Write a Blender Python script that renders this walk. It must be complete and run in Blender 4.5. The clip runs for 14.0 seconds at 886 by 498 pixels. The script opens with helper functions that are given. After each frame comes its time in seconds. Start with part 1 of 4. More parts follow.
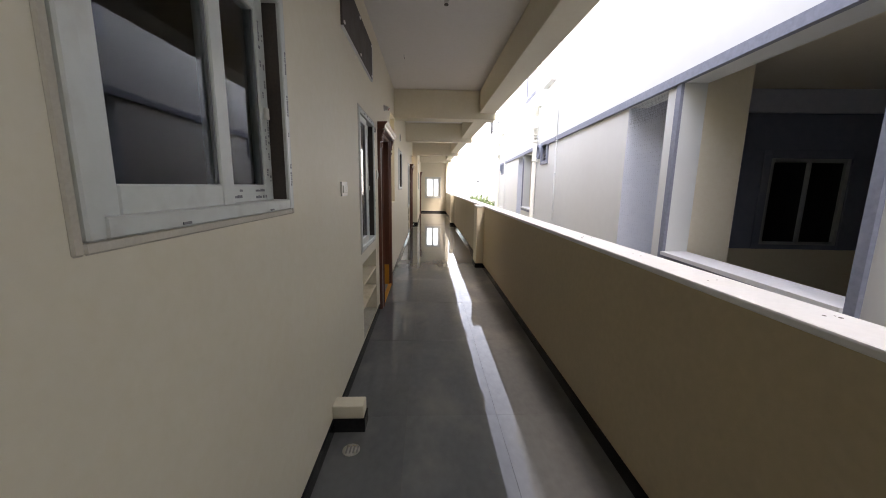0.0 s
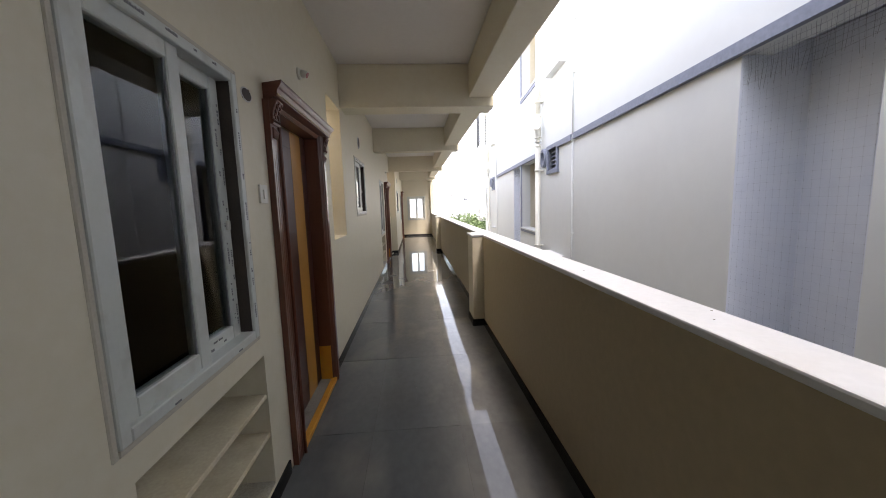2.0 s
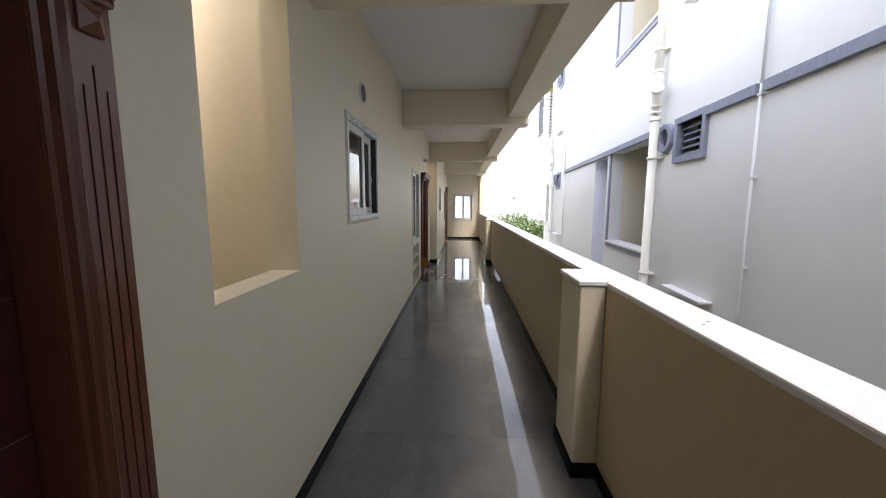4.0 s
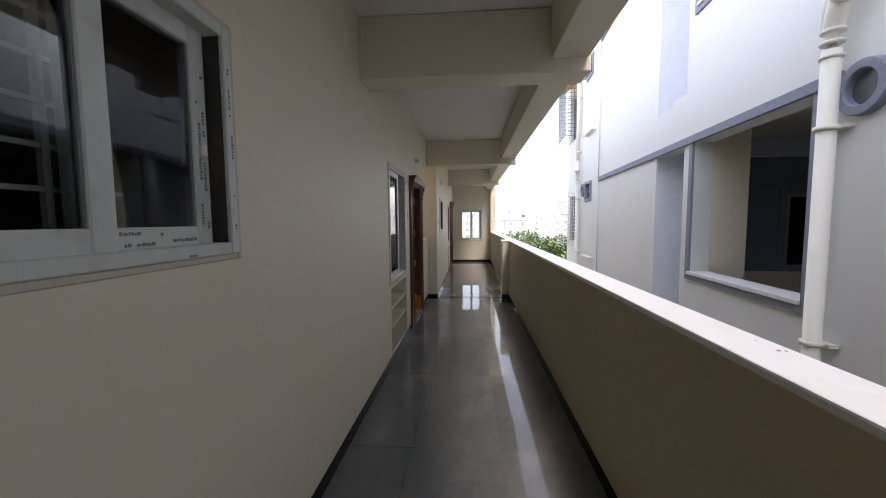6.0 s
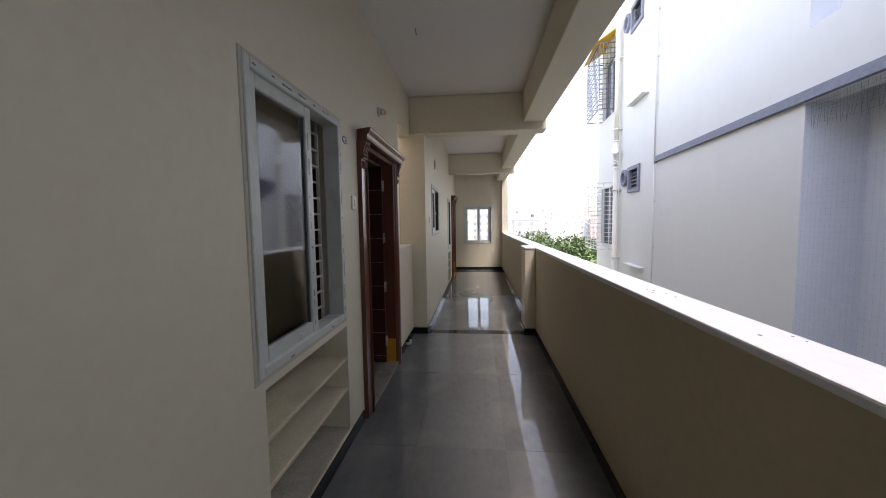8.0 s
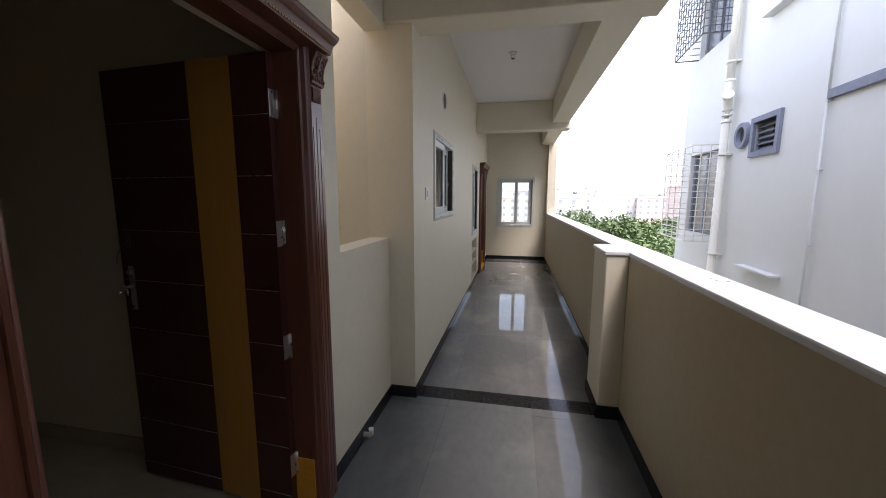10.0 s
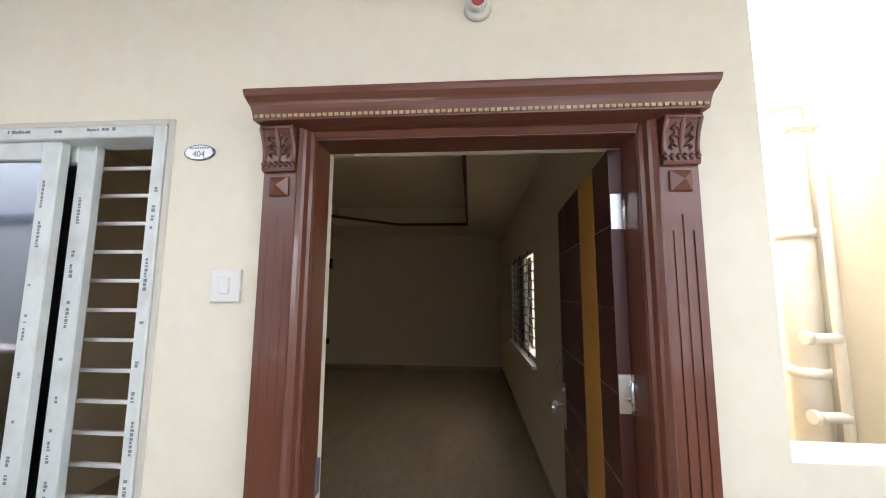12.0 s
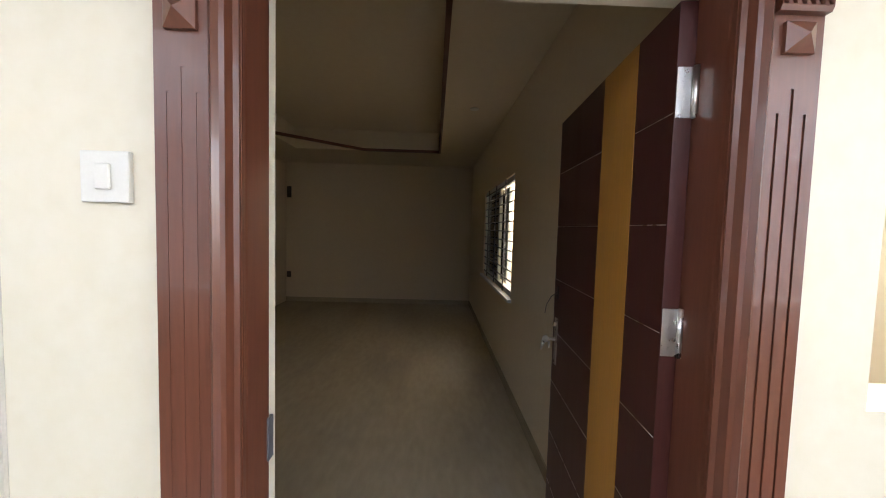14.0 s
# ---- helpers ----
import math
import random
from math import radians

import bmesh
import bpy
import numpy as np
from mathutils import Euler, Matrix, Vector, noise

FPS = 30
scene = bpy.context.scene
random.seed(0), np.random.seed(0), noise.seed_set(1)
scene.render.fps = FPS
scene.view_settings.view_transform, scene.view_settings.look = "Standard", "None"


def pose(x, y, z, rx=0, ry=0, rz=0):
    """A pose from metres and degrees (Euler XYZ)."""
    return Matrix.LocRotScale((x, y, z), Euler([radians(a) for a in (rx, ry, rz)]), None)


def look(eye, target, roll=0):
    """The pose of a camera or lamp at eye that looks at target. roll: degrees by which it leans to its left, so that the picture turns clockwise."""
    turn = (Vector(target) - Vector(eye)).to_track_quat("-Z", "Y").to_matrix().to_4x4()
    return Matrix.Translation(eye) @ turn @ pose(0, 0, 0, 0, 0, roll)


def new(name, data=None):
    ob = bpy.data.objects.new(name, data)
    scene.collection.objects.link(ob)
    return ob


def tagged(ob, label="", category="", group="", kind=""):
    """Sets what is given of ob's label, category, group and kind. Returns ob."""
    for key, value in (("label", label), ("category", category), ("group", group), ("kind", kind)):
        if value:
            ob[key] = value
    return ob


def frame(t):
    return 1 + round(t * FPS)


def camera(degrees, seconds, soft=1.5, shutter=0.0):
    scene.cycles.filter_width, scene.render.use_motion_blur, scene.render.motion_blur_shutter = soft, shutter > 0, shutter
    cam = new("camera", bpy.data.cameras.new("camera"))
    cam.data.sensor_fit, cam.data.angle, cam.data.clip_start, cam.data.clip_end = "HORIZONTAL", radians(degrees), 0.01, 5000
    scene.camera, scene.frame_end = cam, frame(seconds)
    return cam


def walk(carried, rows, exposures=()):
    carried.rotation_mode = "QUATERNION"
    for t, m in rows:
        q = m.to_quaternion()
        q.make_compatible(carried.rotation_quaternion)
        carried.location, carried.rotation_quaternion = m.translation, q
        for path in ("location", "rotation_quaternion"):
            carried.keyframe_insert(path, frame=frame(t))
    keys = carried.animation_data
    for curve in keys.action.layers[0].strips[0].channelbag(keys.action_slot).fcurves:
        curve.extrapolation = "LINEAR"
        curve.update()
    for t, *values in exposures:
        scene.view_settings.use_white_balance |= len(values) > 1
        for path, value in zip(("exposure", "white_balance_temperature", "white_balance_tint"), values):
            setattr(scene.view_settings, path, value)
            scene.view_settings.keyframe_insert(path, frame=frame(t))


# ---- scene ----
cam = camera(101.3, 14.0, soft=1.0)
SKY, SUN = 0.15, 1.0
EXPOSURES = [(0, 3.36, 7450, 19), (1.0, 3.22, 7400, 19), (1.6, 3.03, 7270, 18), (3.0, 3.23, 7100, 17), (5.5, 2.23, 6900, 18), (6.4, 2.38, 6900, 19), (7.5, 2.33, 6800, 19), (9.8, 2.33, 6560, 19), (10.1, 2.48, 6560, 19), (10.5, 3.85, 5880, 14), (11.0, 4.7, 6000, 11), (11.5, 4.68, 6600, 14), (12.5, 4.6, 6550, 17), (13.0, 4.78, 6600, 17), (14.0, 4.85, 6700, 16)]
PATH = [
    (0, (0.555, 0.057, 1.513), (0.643, 2.026, 1.17), 0.8),
    (0.5, (0.681, 0.52, 1.536), (0.693, 2.506, 1.298), 1.6),
    (1, (0.668, 1.098, 1.531), (0.727, 3.071, 1.209), -1.1),
    (1.5, (0.731, 1.697, 1.532), (0.828, 3.676, 1.262), 0.1),
    (2, (0.773, 2.285, 1.541), (0.92, 4.265, 1.299), -1.8),
    (2.5, (0.802, 2.892, 1.579), (0.858, 4.883, 1.403), -1.1),
    (3, (0.837, 3.5, 1.56), (0.789, 5.492, 1.389), -0.6),
    (3.2, (0.816, 3.772, 1.58), (0.731, 5.759, 1.366), -0.3),
    (5.3, (0.813, 6.262, 1.54), (0.71, 8.243, 1.278), 0.4),
    (5.5, (0.79, 6.522, 1.527), (0.643, 8.506, 1.327), -0.8),
    (6, (0.83, 7.094, 1.547), (0.682, 9.083, 1.396), -0.5),
    (6.5, (0.766, 7.733, 1.544), (0.721, 9.729, 1.415), -2.6),
    (7, (0.795, 8.341, 1.537), (0.735, 10.337, 1.423), -0.8),
    (7.5, (0.794, 8.96, 1.51), (0.683, 10.951, 1.358), -1.1),
    (7.7, (0.832, 9.195, 1.5), (0.668, 11.183, 1.355), -1.0),
    (9.8, (0.902, 11.611, 1.532), (0.652, 13.579, 1.279), -0.7),
    (10, (0.876, 11.835, 1.497), (0.491, 13.778, 1.222), 0.1),
    (10.5, (0.839, 12.249, 1.539), (-0.495, 13.73, 1.373), -1.8),
    (11, (0.868, 12.528, 1.528), (-1.048, 13.091, 1.416), -0.3),
    (11.5, (0.88, 12.672, 1.595), (-1.119, 12.74, 1.581), 1.2),
    (12, (1.009, 12.776, 1.637), (-0.972, 12.628, 1.866), 0.4),
    (12.5, (1.017, 12.77, 1.61), (-0.972, 12.563, 1.626), 0.7),
    (13, (0.933, 12.75, 1.509), (-0.957, 12.586, 0.874), 2.3),
    (13.5, (0.968, 12.756, 1.576), (-1.018, 12.543, 1.477), 1.9),
    (14, (0.691, 12.682, 1.569), (-1.305, 12.729, 1.455), 1.6),
]
walk(cam, [(t, look(eye, target, roll)) for t, eye, target, roll in PATH], EXPOSURES)

# ---- world and light ----
world = bpy.data.worlds.new("sky")
scene.world = world
world.use_nodes = True
wn = world.node_tree
wn.nodes.clear()
w_out = wn.nodes.new("ShaderNodeOutputWorld")
w_bg = wn.nodes.new("ShaderNodeBackground")
w_sky = wn.nodes.new("ShaderNodeTexSky")
w_sky.sky_type, w_sky.sun_disc = "NISHITA", False
w_sky.sun_elevation, w_sky.sun_rotation = radians(62), radians(130)
w_sky.dust_density, w_sky.air_density, w_sky.ozone_density = 2.5, 1.0, 1.0
w_hue = wn.nodes.new("ShaderNodeHueSaturation")
w_hue.inputs["Saturation"].default_value = 0.6
w_bg.inputs["Strength"].default_value = SKY
wn.links.new(w_sky.outputs["Color"], w_hue.inputs["Color"])
wn.links.new(w_hue.outputs["Color"], w_bg.inputs["Color"])
wn.links.new(w_bg.outputs["Background"], w_out.inputs["Surface"])
sun_data = bpy.data.lights.new("sun", "SUN")
sun_data.energy, sun_data.angle, sun_data.color = SUN, radians(25), (1.0, 0.96, 0.9)
sun = new("sun", sun_data)
sun.matrix_world = look((0, 0, 30), (-30 * math.sin(radians(50)) * 0.53, 30 * math.cos(radians(50)) * 0.53, 0))


# ---- materials ----
def material(name, colour, rough=0.6, metal=0.0, scale=6.0, vary=0.08, grain=0.03, bump=0.15, bump_scale=90.0, stain=None, stain_amount=0.0,
             stain_scale=1.3, coat=0.0, stretch=(1, 1, 1), per_object=0.0, spec=0.5, smear=0.0, placed=False):
    """A procedural paint, stone, wood or metal: colour varied at two scales, with stains and fine relief."""
    m = bpy.data.materials.new(name)
    m.use_nodes = True
    nt = m.node_tree
    n, l = nt.nodes, nt.links
    b = n["Principled BSDF"]
    b.inputs["Metallic"].default_value = metal
    b.inputs["Coat Weight"].default_value = coat
    b.inputs["Specular IOR Level"].default_value = spec
    tc = n.new("ShaderNodeTexCoord")
    mp = n.new("ShaderNodeMapping")
    mp.inputs["Scale"].default_value = stretch
    if placed:
        l.new(n.new("ShaderNodeNewGeometry").outputs["Position"], mp.inputs["Vector"])
    else:
        l.new(tc.outputs["Object"], mp.inputs["Vector"])

    def tex(sc, detail):
        t = n.new("ShaderNodeTexNoise")
        t.inputs["Scale"].default_value = sc
        t.inputs["Detail"].default_value = detail
        l.new(mp.outputs["Vector"], t.inputs["Vector"])
        return t

    big, fine = tex(scale, 5), tex(scale * 14, 3)
    mix = n.new("ShaderNodeMix")
    mix.data_type = "RGBA"
    c = Vector(colour)
    mix.inputs["A"].default_value = (*(c * (1 - vary)), 1)
    mix.inputs["B"].default_value = (*[min(1, v) for v in c * (1 + vary)], 1)
    l.new(big.outputs["Fac"], mix.inputs["Factor"])
    last = mix.outputs["Result"]
    mul = n.new("ShaderNodeMix")
    mul.data_type, mul.blend_type = "RGBA", "OVERLAY"
    mul.inputs["Factor"].default_value = min(1, grain * 8)
    l.new(last, mul.inputs["A"])
    l.new(fine.outputs["Fac"], mul.inputs["B"])
    last = mul.outputs["Result"]
    if stain:
        st = tex(stain_scale, 8)
        ramp = n.new("ShaderNodeValToRGB")
        ramp.color_ramp.elements[0].position, ramp.color_ramp.elements[1].position = 0.52, 0.72
        l.new(st.outputs["Fac"], ramp.inputs["Fac"])
        amt = n.new("ShaderNodeMath")
        amt.operation = "MULTIPLY"
        amt.inputs[1].default_value = stain_amount
        l.new(ramp.outputs["Color"], amt.inputs[0])
        sm = n.new("ShaderNodeMix")
        sm.data_type = "RGBA"
        sm.inputs["B"].default_value = (*stain, 1)
        l.new(amt.outputs["Value"], sm.inputs["Factor"])
        l.new(last, sm.inputs["A"])
        last = sm.outputs["Result"]
    if per_object:
        oi = n.new("ShaderNodeObjectInfo")
        mr = n.new("ShaderNodeMapRange")
        mr.inputs["To Min"].default_value, mr.inputs["To Max"].default_value = 1 - per_object, 1 + per_object
        l.new(oi.outputs["Random"], mr.inputs["Value"])
        hs = n.new("ShaderNodeHueSaturation")
        l.new(mr.outputs["Result"], hs.inputs["Value"])
        l.new(last, hs.inputs["Color"])
        last = hs.outputs["Color"]
    l.new(last, b.inputs["Base Color"])
    rr = n.new("ShaderNodeMapRange")
    rr.inputs["To Min"].default_value, rr.inputs["To Max"].default_value = rough * 0.8, min(1, rough * 1.25)
    l.new(big.outputs["Fac"], rr.inputs["Value"])
    if smear:
        # dried water marks and dust dull the polish
        sc = n.new("ShaderNodeMath")
        sc.operation = "MULTIPLY_ADD"
        sc.inputs[1].default_value = smear
        l.new(amt.outputs["Value"], sc.inputs[0])
        l.new(rr.outputs["Result"], sc.inputs[2])
        l.new(sc.outputs["Value"], b.inputs["Roughness"])
    else:
        l.new(rr.outputs["Result"], b.inputs["Roughness"])
    if bump:
        bn = tex(bump_scale, 3)
        bp = n.new("ShaderNodeBump")
        bp.inputs["Strength"].default_value, bp.inputs["Distance"].default_value = bump, 0.002
        l.new(bn.outputs["Fac"], bp.inputs["Height"])
        l.new(bp.outputs["Normal"], b.inputs["Normal"])
    return m


CREAM = material("cream_paint", (0.71, 0.65, 0.505), 0.55, scale=1.6, vary=0.035, grain=0.012, bump=0.12, bump_scale=45, stain=(0.62, 0.54, 0.4), stain_amount=0.18, stain_scale=1.1)
# the walls' cream, darkened in colour for a face turned from the sky
PARAPET = material("shaded_cream_paint", (0.46, 0.38, 0.245), 0.55, scale=1.6, vary=0.05, grain=0.012, bump=0.12, bump_scale=45, stain=(0.38, 0.31, 0.21), stain_amount=0.25, stain_scale=1.3)
SHAFT = material("pale_cream_paint", (0.66, 0.615, 0.49), 0.6, scale=1.4, vary=0.04, grain=0.012, bump=0.12, bump_scale=45, stain=(0.66, 0.6, 0.5), stain_amount=0.2)
CEIL = material("white_paint", (0.74, 0.71, 0.67), 0.6, scale=1.4, vary=0.03, grain=0.012, bump=0.1, bump_scale=40)
CAP = material("cap_paint", (0.7, 0.71, 0.71), 0.6, scale=3, vary=0.05, grain=0.02, bump=0.2, bump_scale=60, stain=(0.6, 0.57, 0.5), stain_amount=0.3, stain_scale=3)
TILE = material("polished_tile", (0.13, 0.134, 0.134), 0.03, scale=1.6, vary=0.26, grain=0.02, bump=0.012, bump_scale=5, stain=(0.235, 0.22, 0.2), stain_amount=0.65, stain_scale=2.2, stretch=(1, 0.6, 1), per_object=0.09, smear=0.05, placed=True, spec=0.28)
GROUT = material("grout", (0.12, 0.11, 0.1), 0.8, scale=9, vary=0.15)
GRANITE = material("black_granite", (0.016, 0.016, 0.017), 0.1, scale=40, vary=0.5, grain=0.05, bump=0.02, spec=0.16)
WOOD = material("polished_rosewood", (0.13, 0.042, 0.023), 0.32, scale=9, vary=0.3, grain=0.03, bump=0.12, bump_scale=30, stretch=(1, 1, 0.08), coat=0.25)
WOOD_ACROSS = material("polished_rosewood_across", (0.13, 0.042, 0.023), 0.32, scale=9, vary=0.3, grain=0.03, bump=0.12, bump_scale=30, stretch=(1, 0.08, 1), coat=0.25)
LEAF_DARK = material("door_laminate", (0.062, 0.017, 0.014), 0.33, scale=14, vary=0.22, grain=0.03, bump=0.06, bump_scale=60, stretch=(1, 1, 0.06), spec=0.4)
LEAF_GOLD = material("golden_veneer", (0.43, 0.2, 0.035), 0.4, scale=12, vary=0.14, grain=0.02, bump=0.06, stretch=(1, 1, 0.05))
GILT = material("gilt_beads", (0.42, 0.28, 0.14), 0.45, scale=60, vary=0.25, grain=0.04)
YELLOW = material("turmeric_paint", (0.62, 0.27, 0.02), 0.65, scale=14, vary=0.22, grain=0.05, bump=0.3, stain=(0.5, 0.16, 0.02), stain_amount=0.5, stain_scale=14)
UPVC = material("white_upvc", (0.59, 0.615, 0.575), 0.35, scale=4, vary=0.03, grain=0.01, bump=0.03, stain=(0.4, 0.37, 0.32), stain_amount=0.45, stain_scale=9)
PLASTER = material("raw_plaster_edge", (0.54, 0.5, 0.415), 0.85, scale=9, vary=0.1, grain=0.015, bump=0.3, bump_scale=60)
TAPE = material("protective_film", (0.74, 0.76, 0.76), 0.45, scale=7, vary=0.05, grain=0.01, bump=0.05)
INK = material("grey_print", (0.2, 0.2, 0.21), 0.6, scale=30, vary=0.2)
STEEL = material("brushed_steel", (0.62, 0.61, 0.59), 0.28, metal=1.0, scale=30, vary=0.12, grain=0.02, bump=0.04)
DARK_STEEL = material("painted_grille", (0.09, 0.09, 0.1), 0.5, scale=20, vary=0.2)
PALE_BAR = material("pale_grille", (0.78, 0.75, 0.7), 0.45, scale=20, vary=0.1)
PLASTIC = material("ivory_plastic", (0.7, 0.68, 0.61), 0.3, scale=9, vary=0.03, grain=0.01, bump=0.02)
BROWN_BOARD = material("dark_board", (0.055, 0.042, 0.034), 0.6, scale=8, vary=0.25, grain=0.05, bump=0.2, stain=(0.12, 0.1, 0.08), stain_amount=0.4, stain_scale=5)
RED = material("red_plastic", (0.32, 0.03, 0.02), 0.35, scale=20, vary=0.2)
CREAM_PIPE = material("cream_pvc", (0.77, 0.75, 0.66), 0.4, scale=4, vary=0.05, grain=0.02, bump=0.03, stain=(0.5, 0.48, 0.42), stain_amount=0.3, stain_scale=3)
OUTER = material("outer_wall_paint", (0.68, 0.695, 0.675), 0.8, scale=0.45, vary=0.05, grain=0.008, bump=0.2, bump_scale=30, stain=(0.6, 0.6, 0.585), stain_amount=0.35, stain_scale=0.6)
BLUE = material("blue_grey_paint", (0.52, 0.55, 0.65), 0.75, scale=0.7, vary=0.06, grain=0.02, bump=0.25, bump_scale=30)
BAND = material("slate_band_paint", (0.21, 0.23, 0.29), 0.7, scale=2, vary=0.08, grain=0.03, bump=0.2, bump_scale=40)
SLOT = material("pale_blue_paint", (0.71, 0.74, 0.8), 0.75, scale=0.7, vary=0.05, grain=0.02, bump=0.25, bump_scale=30)
# blue grey with the balcony room's shade mixed into the colour
SHADE = material("shaded_blue_grey_paint", (0.19, 0.21, 0.28), 0.75, scale=0.7, vary=0.06, grain=0.02, bump=0.2, bump_scale=30)
# window colour lightened to stand for haze over the distant town
FAR_PANE = material("hazed_town_window", (0.3, 0.31, 0.33), 0.5, scale=3, vary=0.2, bump=0)
NET = material("bird_net", (0.2, 0.2, 0.22), 0.7, scale=9, vary=0.2)
ROOM = material("room_paint", (0.7, 0.595, 0.43), 0.6, scale=1.5, vary=0.03, grain=0.01, bump=0.08, bump_scale=40)
ROOM_TILE = material("room_floor_tile", (0.46, 0.385, 0.265), 0.22, scale=1.5, vary=0.12, grain=0.02, bump=0.02, bump_scale=8, stain=(0.27, 0.24, 0.2), stain_amount=0.4, stain_scale=2.0, stretch=(0.35, 1, 1), per_object=0.04)
DUST = material("dusty_stone", (0.22, 0.2, 0.17), 0.55, scale=8, vary=0.2, grain=0.05, bump=0.2, stain=(0.1, 0.08, 0.06), stain_amount=0.6, stain_scale=7)
DUSTY = material("dusty_cream_plaster", (0.62, 0.545, 0.39), 0.75, scale=5, vary=0.12, grain=0.03, bump=0.2, stain=(0.48, 0.4, 0.26), stain_amount=0.6, stain_scale=6)
DUST_SLAB = material("dusty_pale_stone", (0.42, 0.385, 0.31), 0.7, scale=8, vary=0.2, grain=0.05, bump=0.25, stain=(0.28, 0.24, 0.18), stain_amount=0.6, stain_scale=5)
EARTH = material("dry_ground", (0.2, 0.19, 0.13), 0.95, scale=0.06, vary=0.3, grain=0.05, bump=0, stain=(0.1, 0.13, 0.05), stain_amount=0.7, stain_scale=0.03)
BARK = material("bark", (0.12, 0.09, 0.06), 0.9, scale=6, vary=0.3, bump=0.4)
FOLIAGE = material("foliage", (0.075, 0.12, 0.035), 0.6, scale=1.2, vary=0.45, grain=0.06, bump=0, per_object=0.2)
TOWN = [material("town_" + nm, c, 0.8, scale=0.4, vary=0.07, bump=0) for nm, c in (("white", (0.75, 0.73, 0.7)), ("buff", (0.68, 0.6, 0.5)), ("pink", (0.62, 0.5, 0.46)), ("grey", (0.55, 0.56, 0.58)))]
# dark panes, and the painted darkness of louvre hollows and exhaust bores
PANE_AND_HOLLOW = material("far_window_and_hollow", (0.08, 0.09, 0.1), 0.2, scale=3, vary=0.2, bump=0)
ALU = material("grey_aluminium", (0.42, 0.43, 0.46), 0.4, metal=0.6, scale=20, vary=0.1)
BLACK_PANE = material("black_glass", (0.008, 0.008, 0.01), 0.04, scale=3, vary=0.2, bump=0, spec=0.3)
AWNING = material("yellow_sheet", (0.75, 0.45, 0.02), 0.5, scale=5, vary=0.1)
DARK_IN = material("shaded_interior_paint", (0.3, 0.28, 0.25), 0.7, scale=2, vary=0.05)


def glass_material(name, tint, rough, mixing):
    """Window glass: mostly clear, with a mirror-like share."""
    m = bpy.data.materials.new(name)
    m.use_nodes = True
    nt = m.node_tree
    n, l = nt.nodes, nt.links
    n.clear()
    out = n.new("ShaderNodeOutputMaterial")
    tr = n.new("ShaderNodeBsdfTransparent")
    tr.inputs["Color"].default_value = (*tint, 1)
    gl = n.new("ShaderNodeBsdfGlossy")
    gl.inputs["Roughness"].default_value = rough
    gl.inputs["Color"].default_value = (0.95, 0.97, 1, 1)
    fr = n.new("ShaderNodeFresnel")
    fr.inputs["IOR"].default_value = mixing
    mx = n.new("ShaderNodeMixShader")
    l.new(fr.outputs["Fac"], mx.inputs["Fac"])
    l.new(tr.outputs["BSDF"], mx.inputs[1])
    l.new(gl.outputs["BSDF"], mx.inputs[2])
    l.new(mx.outputs["Shader"], out.inputs["Surface"])
    return m


GLASS = glass_material("window_glass", (0.78, 0.8, 0.79), 0.02, 1.42)
MILKY = glass_material("dusty_glass", (0.6, 0.62, 0.6), 0.07, 2.4)
TINTED = glass_material("room_window_glass", (0.45, 0.45, 0.43), 0.05, 1.3)
CLEAR = glass_material("clear_glass", (0.85, 0.88, 0.88), 0.01, 1.45)


# ---- building tools ----
def box(bm, x0, x1, y0, y1, z0, z1):
    v = [bm.verts.new(p) for p in ((x0, y0, z0), (x1, y0, z0), (x1, y1, z0), (x0, y1, z0), (x0, y0, z1), (x1, y0, z1), (x1, y1, z1), (x0, y1, z1))]
    for f in ((3, 2, 1, 0), (4, 5, 6, 7), (0, 1, 5, 4), (1, 2, 6, 5), (2, 3, 7, 6), (3, 0, 4, 7)):
        bm.faces.new([v[i] for i in f])
    return bm


def boxes(*dims, bevel=0.0, segments=1):
    bm = bmesh.new()
    for d in dims:
        box(bm, *d)
    if bevel:
        bmesh.ops.bevel(bm, geom=bm.edges[:], offset=bevel, segments=segments, affect="EDGES", profile=0.6)
    return bm


def tube(bm, points, radius, sides=10, caps=True):
    """A round bar or pipe along points."""
    rings = []
    pts = [Vector(p) for p in points]
    for i, p in enumerate(pts):
        d = (pts[min(i + 1, len(pts) - 1)] - pts[max(i - 1, 0)]).normalized()
        q = d.to_track_quat("Z", "Y")
        r = radius[i] if isinstance(radius, (list, tuple)) else radius
        rings.append([bm.verts.new(p + q @ Vector((r * math.cos(2 * math.pi * k / sides), r * math.sin(2 * math.pi * k / sides), 0))) for k in range(sides)])
    for a, b in zip(rings, rings[1:]):
        for k in range(sides):
            f = bm.faces.new((a[k], a[(k + 1) % sides], b[(k + 1) % sides], b[k]))
            f.smooth = True
    if caps:
        bm.faces.new(rings[0][::-1])
        bm.faces.new(rings[-1])
    return bm


def extrude_profile(bm, profile, make, ends=True):
    """Sweeps a closed 2D profile through places given by make(u, v, k), k = 0 and 1."""
    a = [bm.verts.new(make(u, v, 0)) for u, v in profile]
    b = [bm.verts.new(make(u, v, 1)) for u, v in profile]
    n = len(profile)
    for i in range(n):
        bm.faces.new((a[i], a[(i + 1) % n], b[(i + 1) % n], b[i]))
    if ends:
        bm.faces.new(a[::-1])
        bm.faces.new(b)
    return bm


def mesh_of(name, bm, mat):
    bmesh.ops.recalc_face_normals(bm, faces=bm.faces[:])
    me = bpy.data.meshes.new(name)
    bm.to_mesh(me)
    bm.free()
    me.materials.append(mat)
    return me


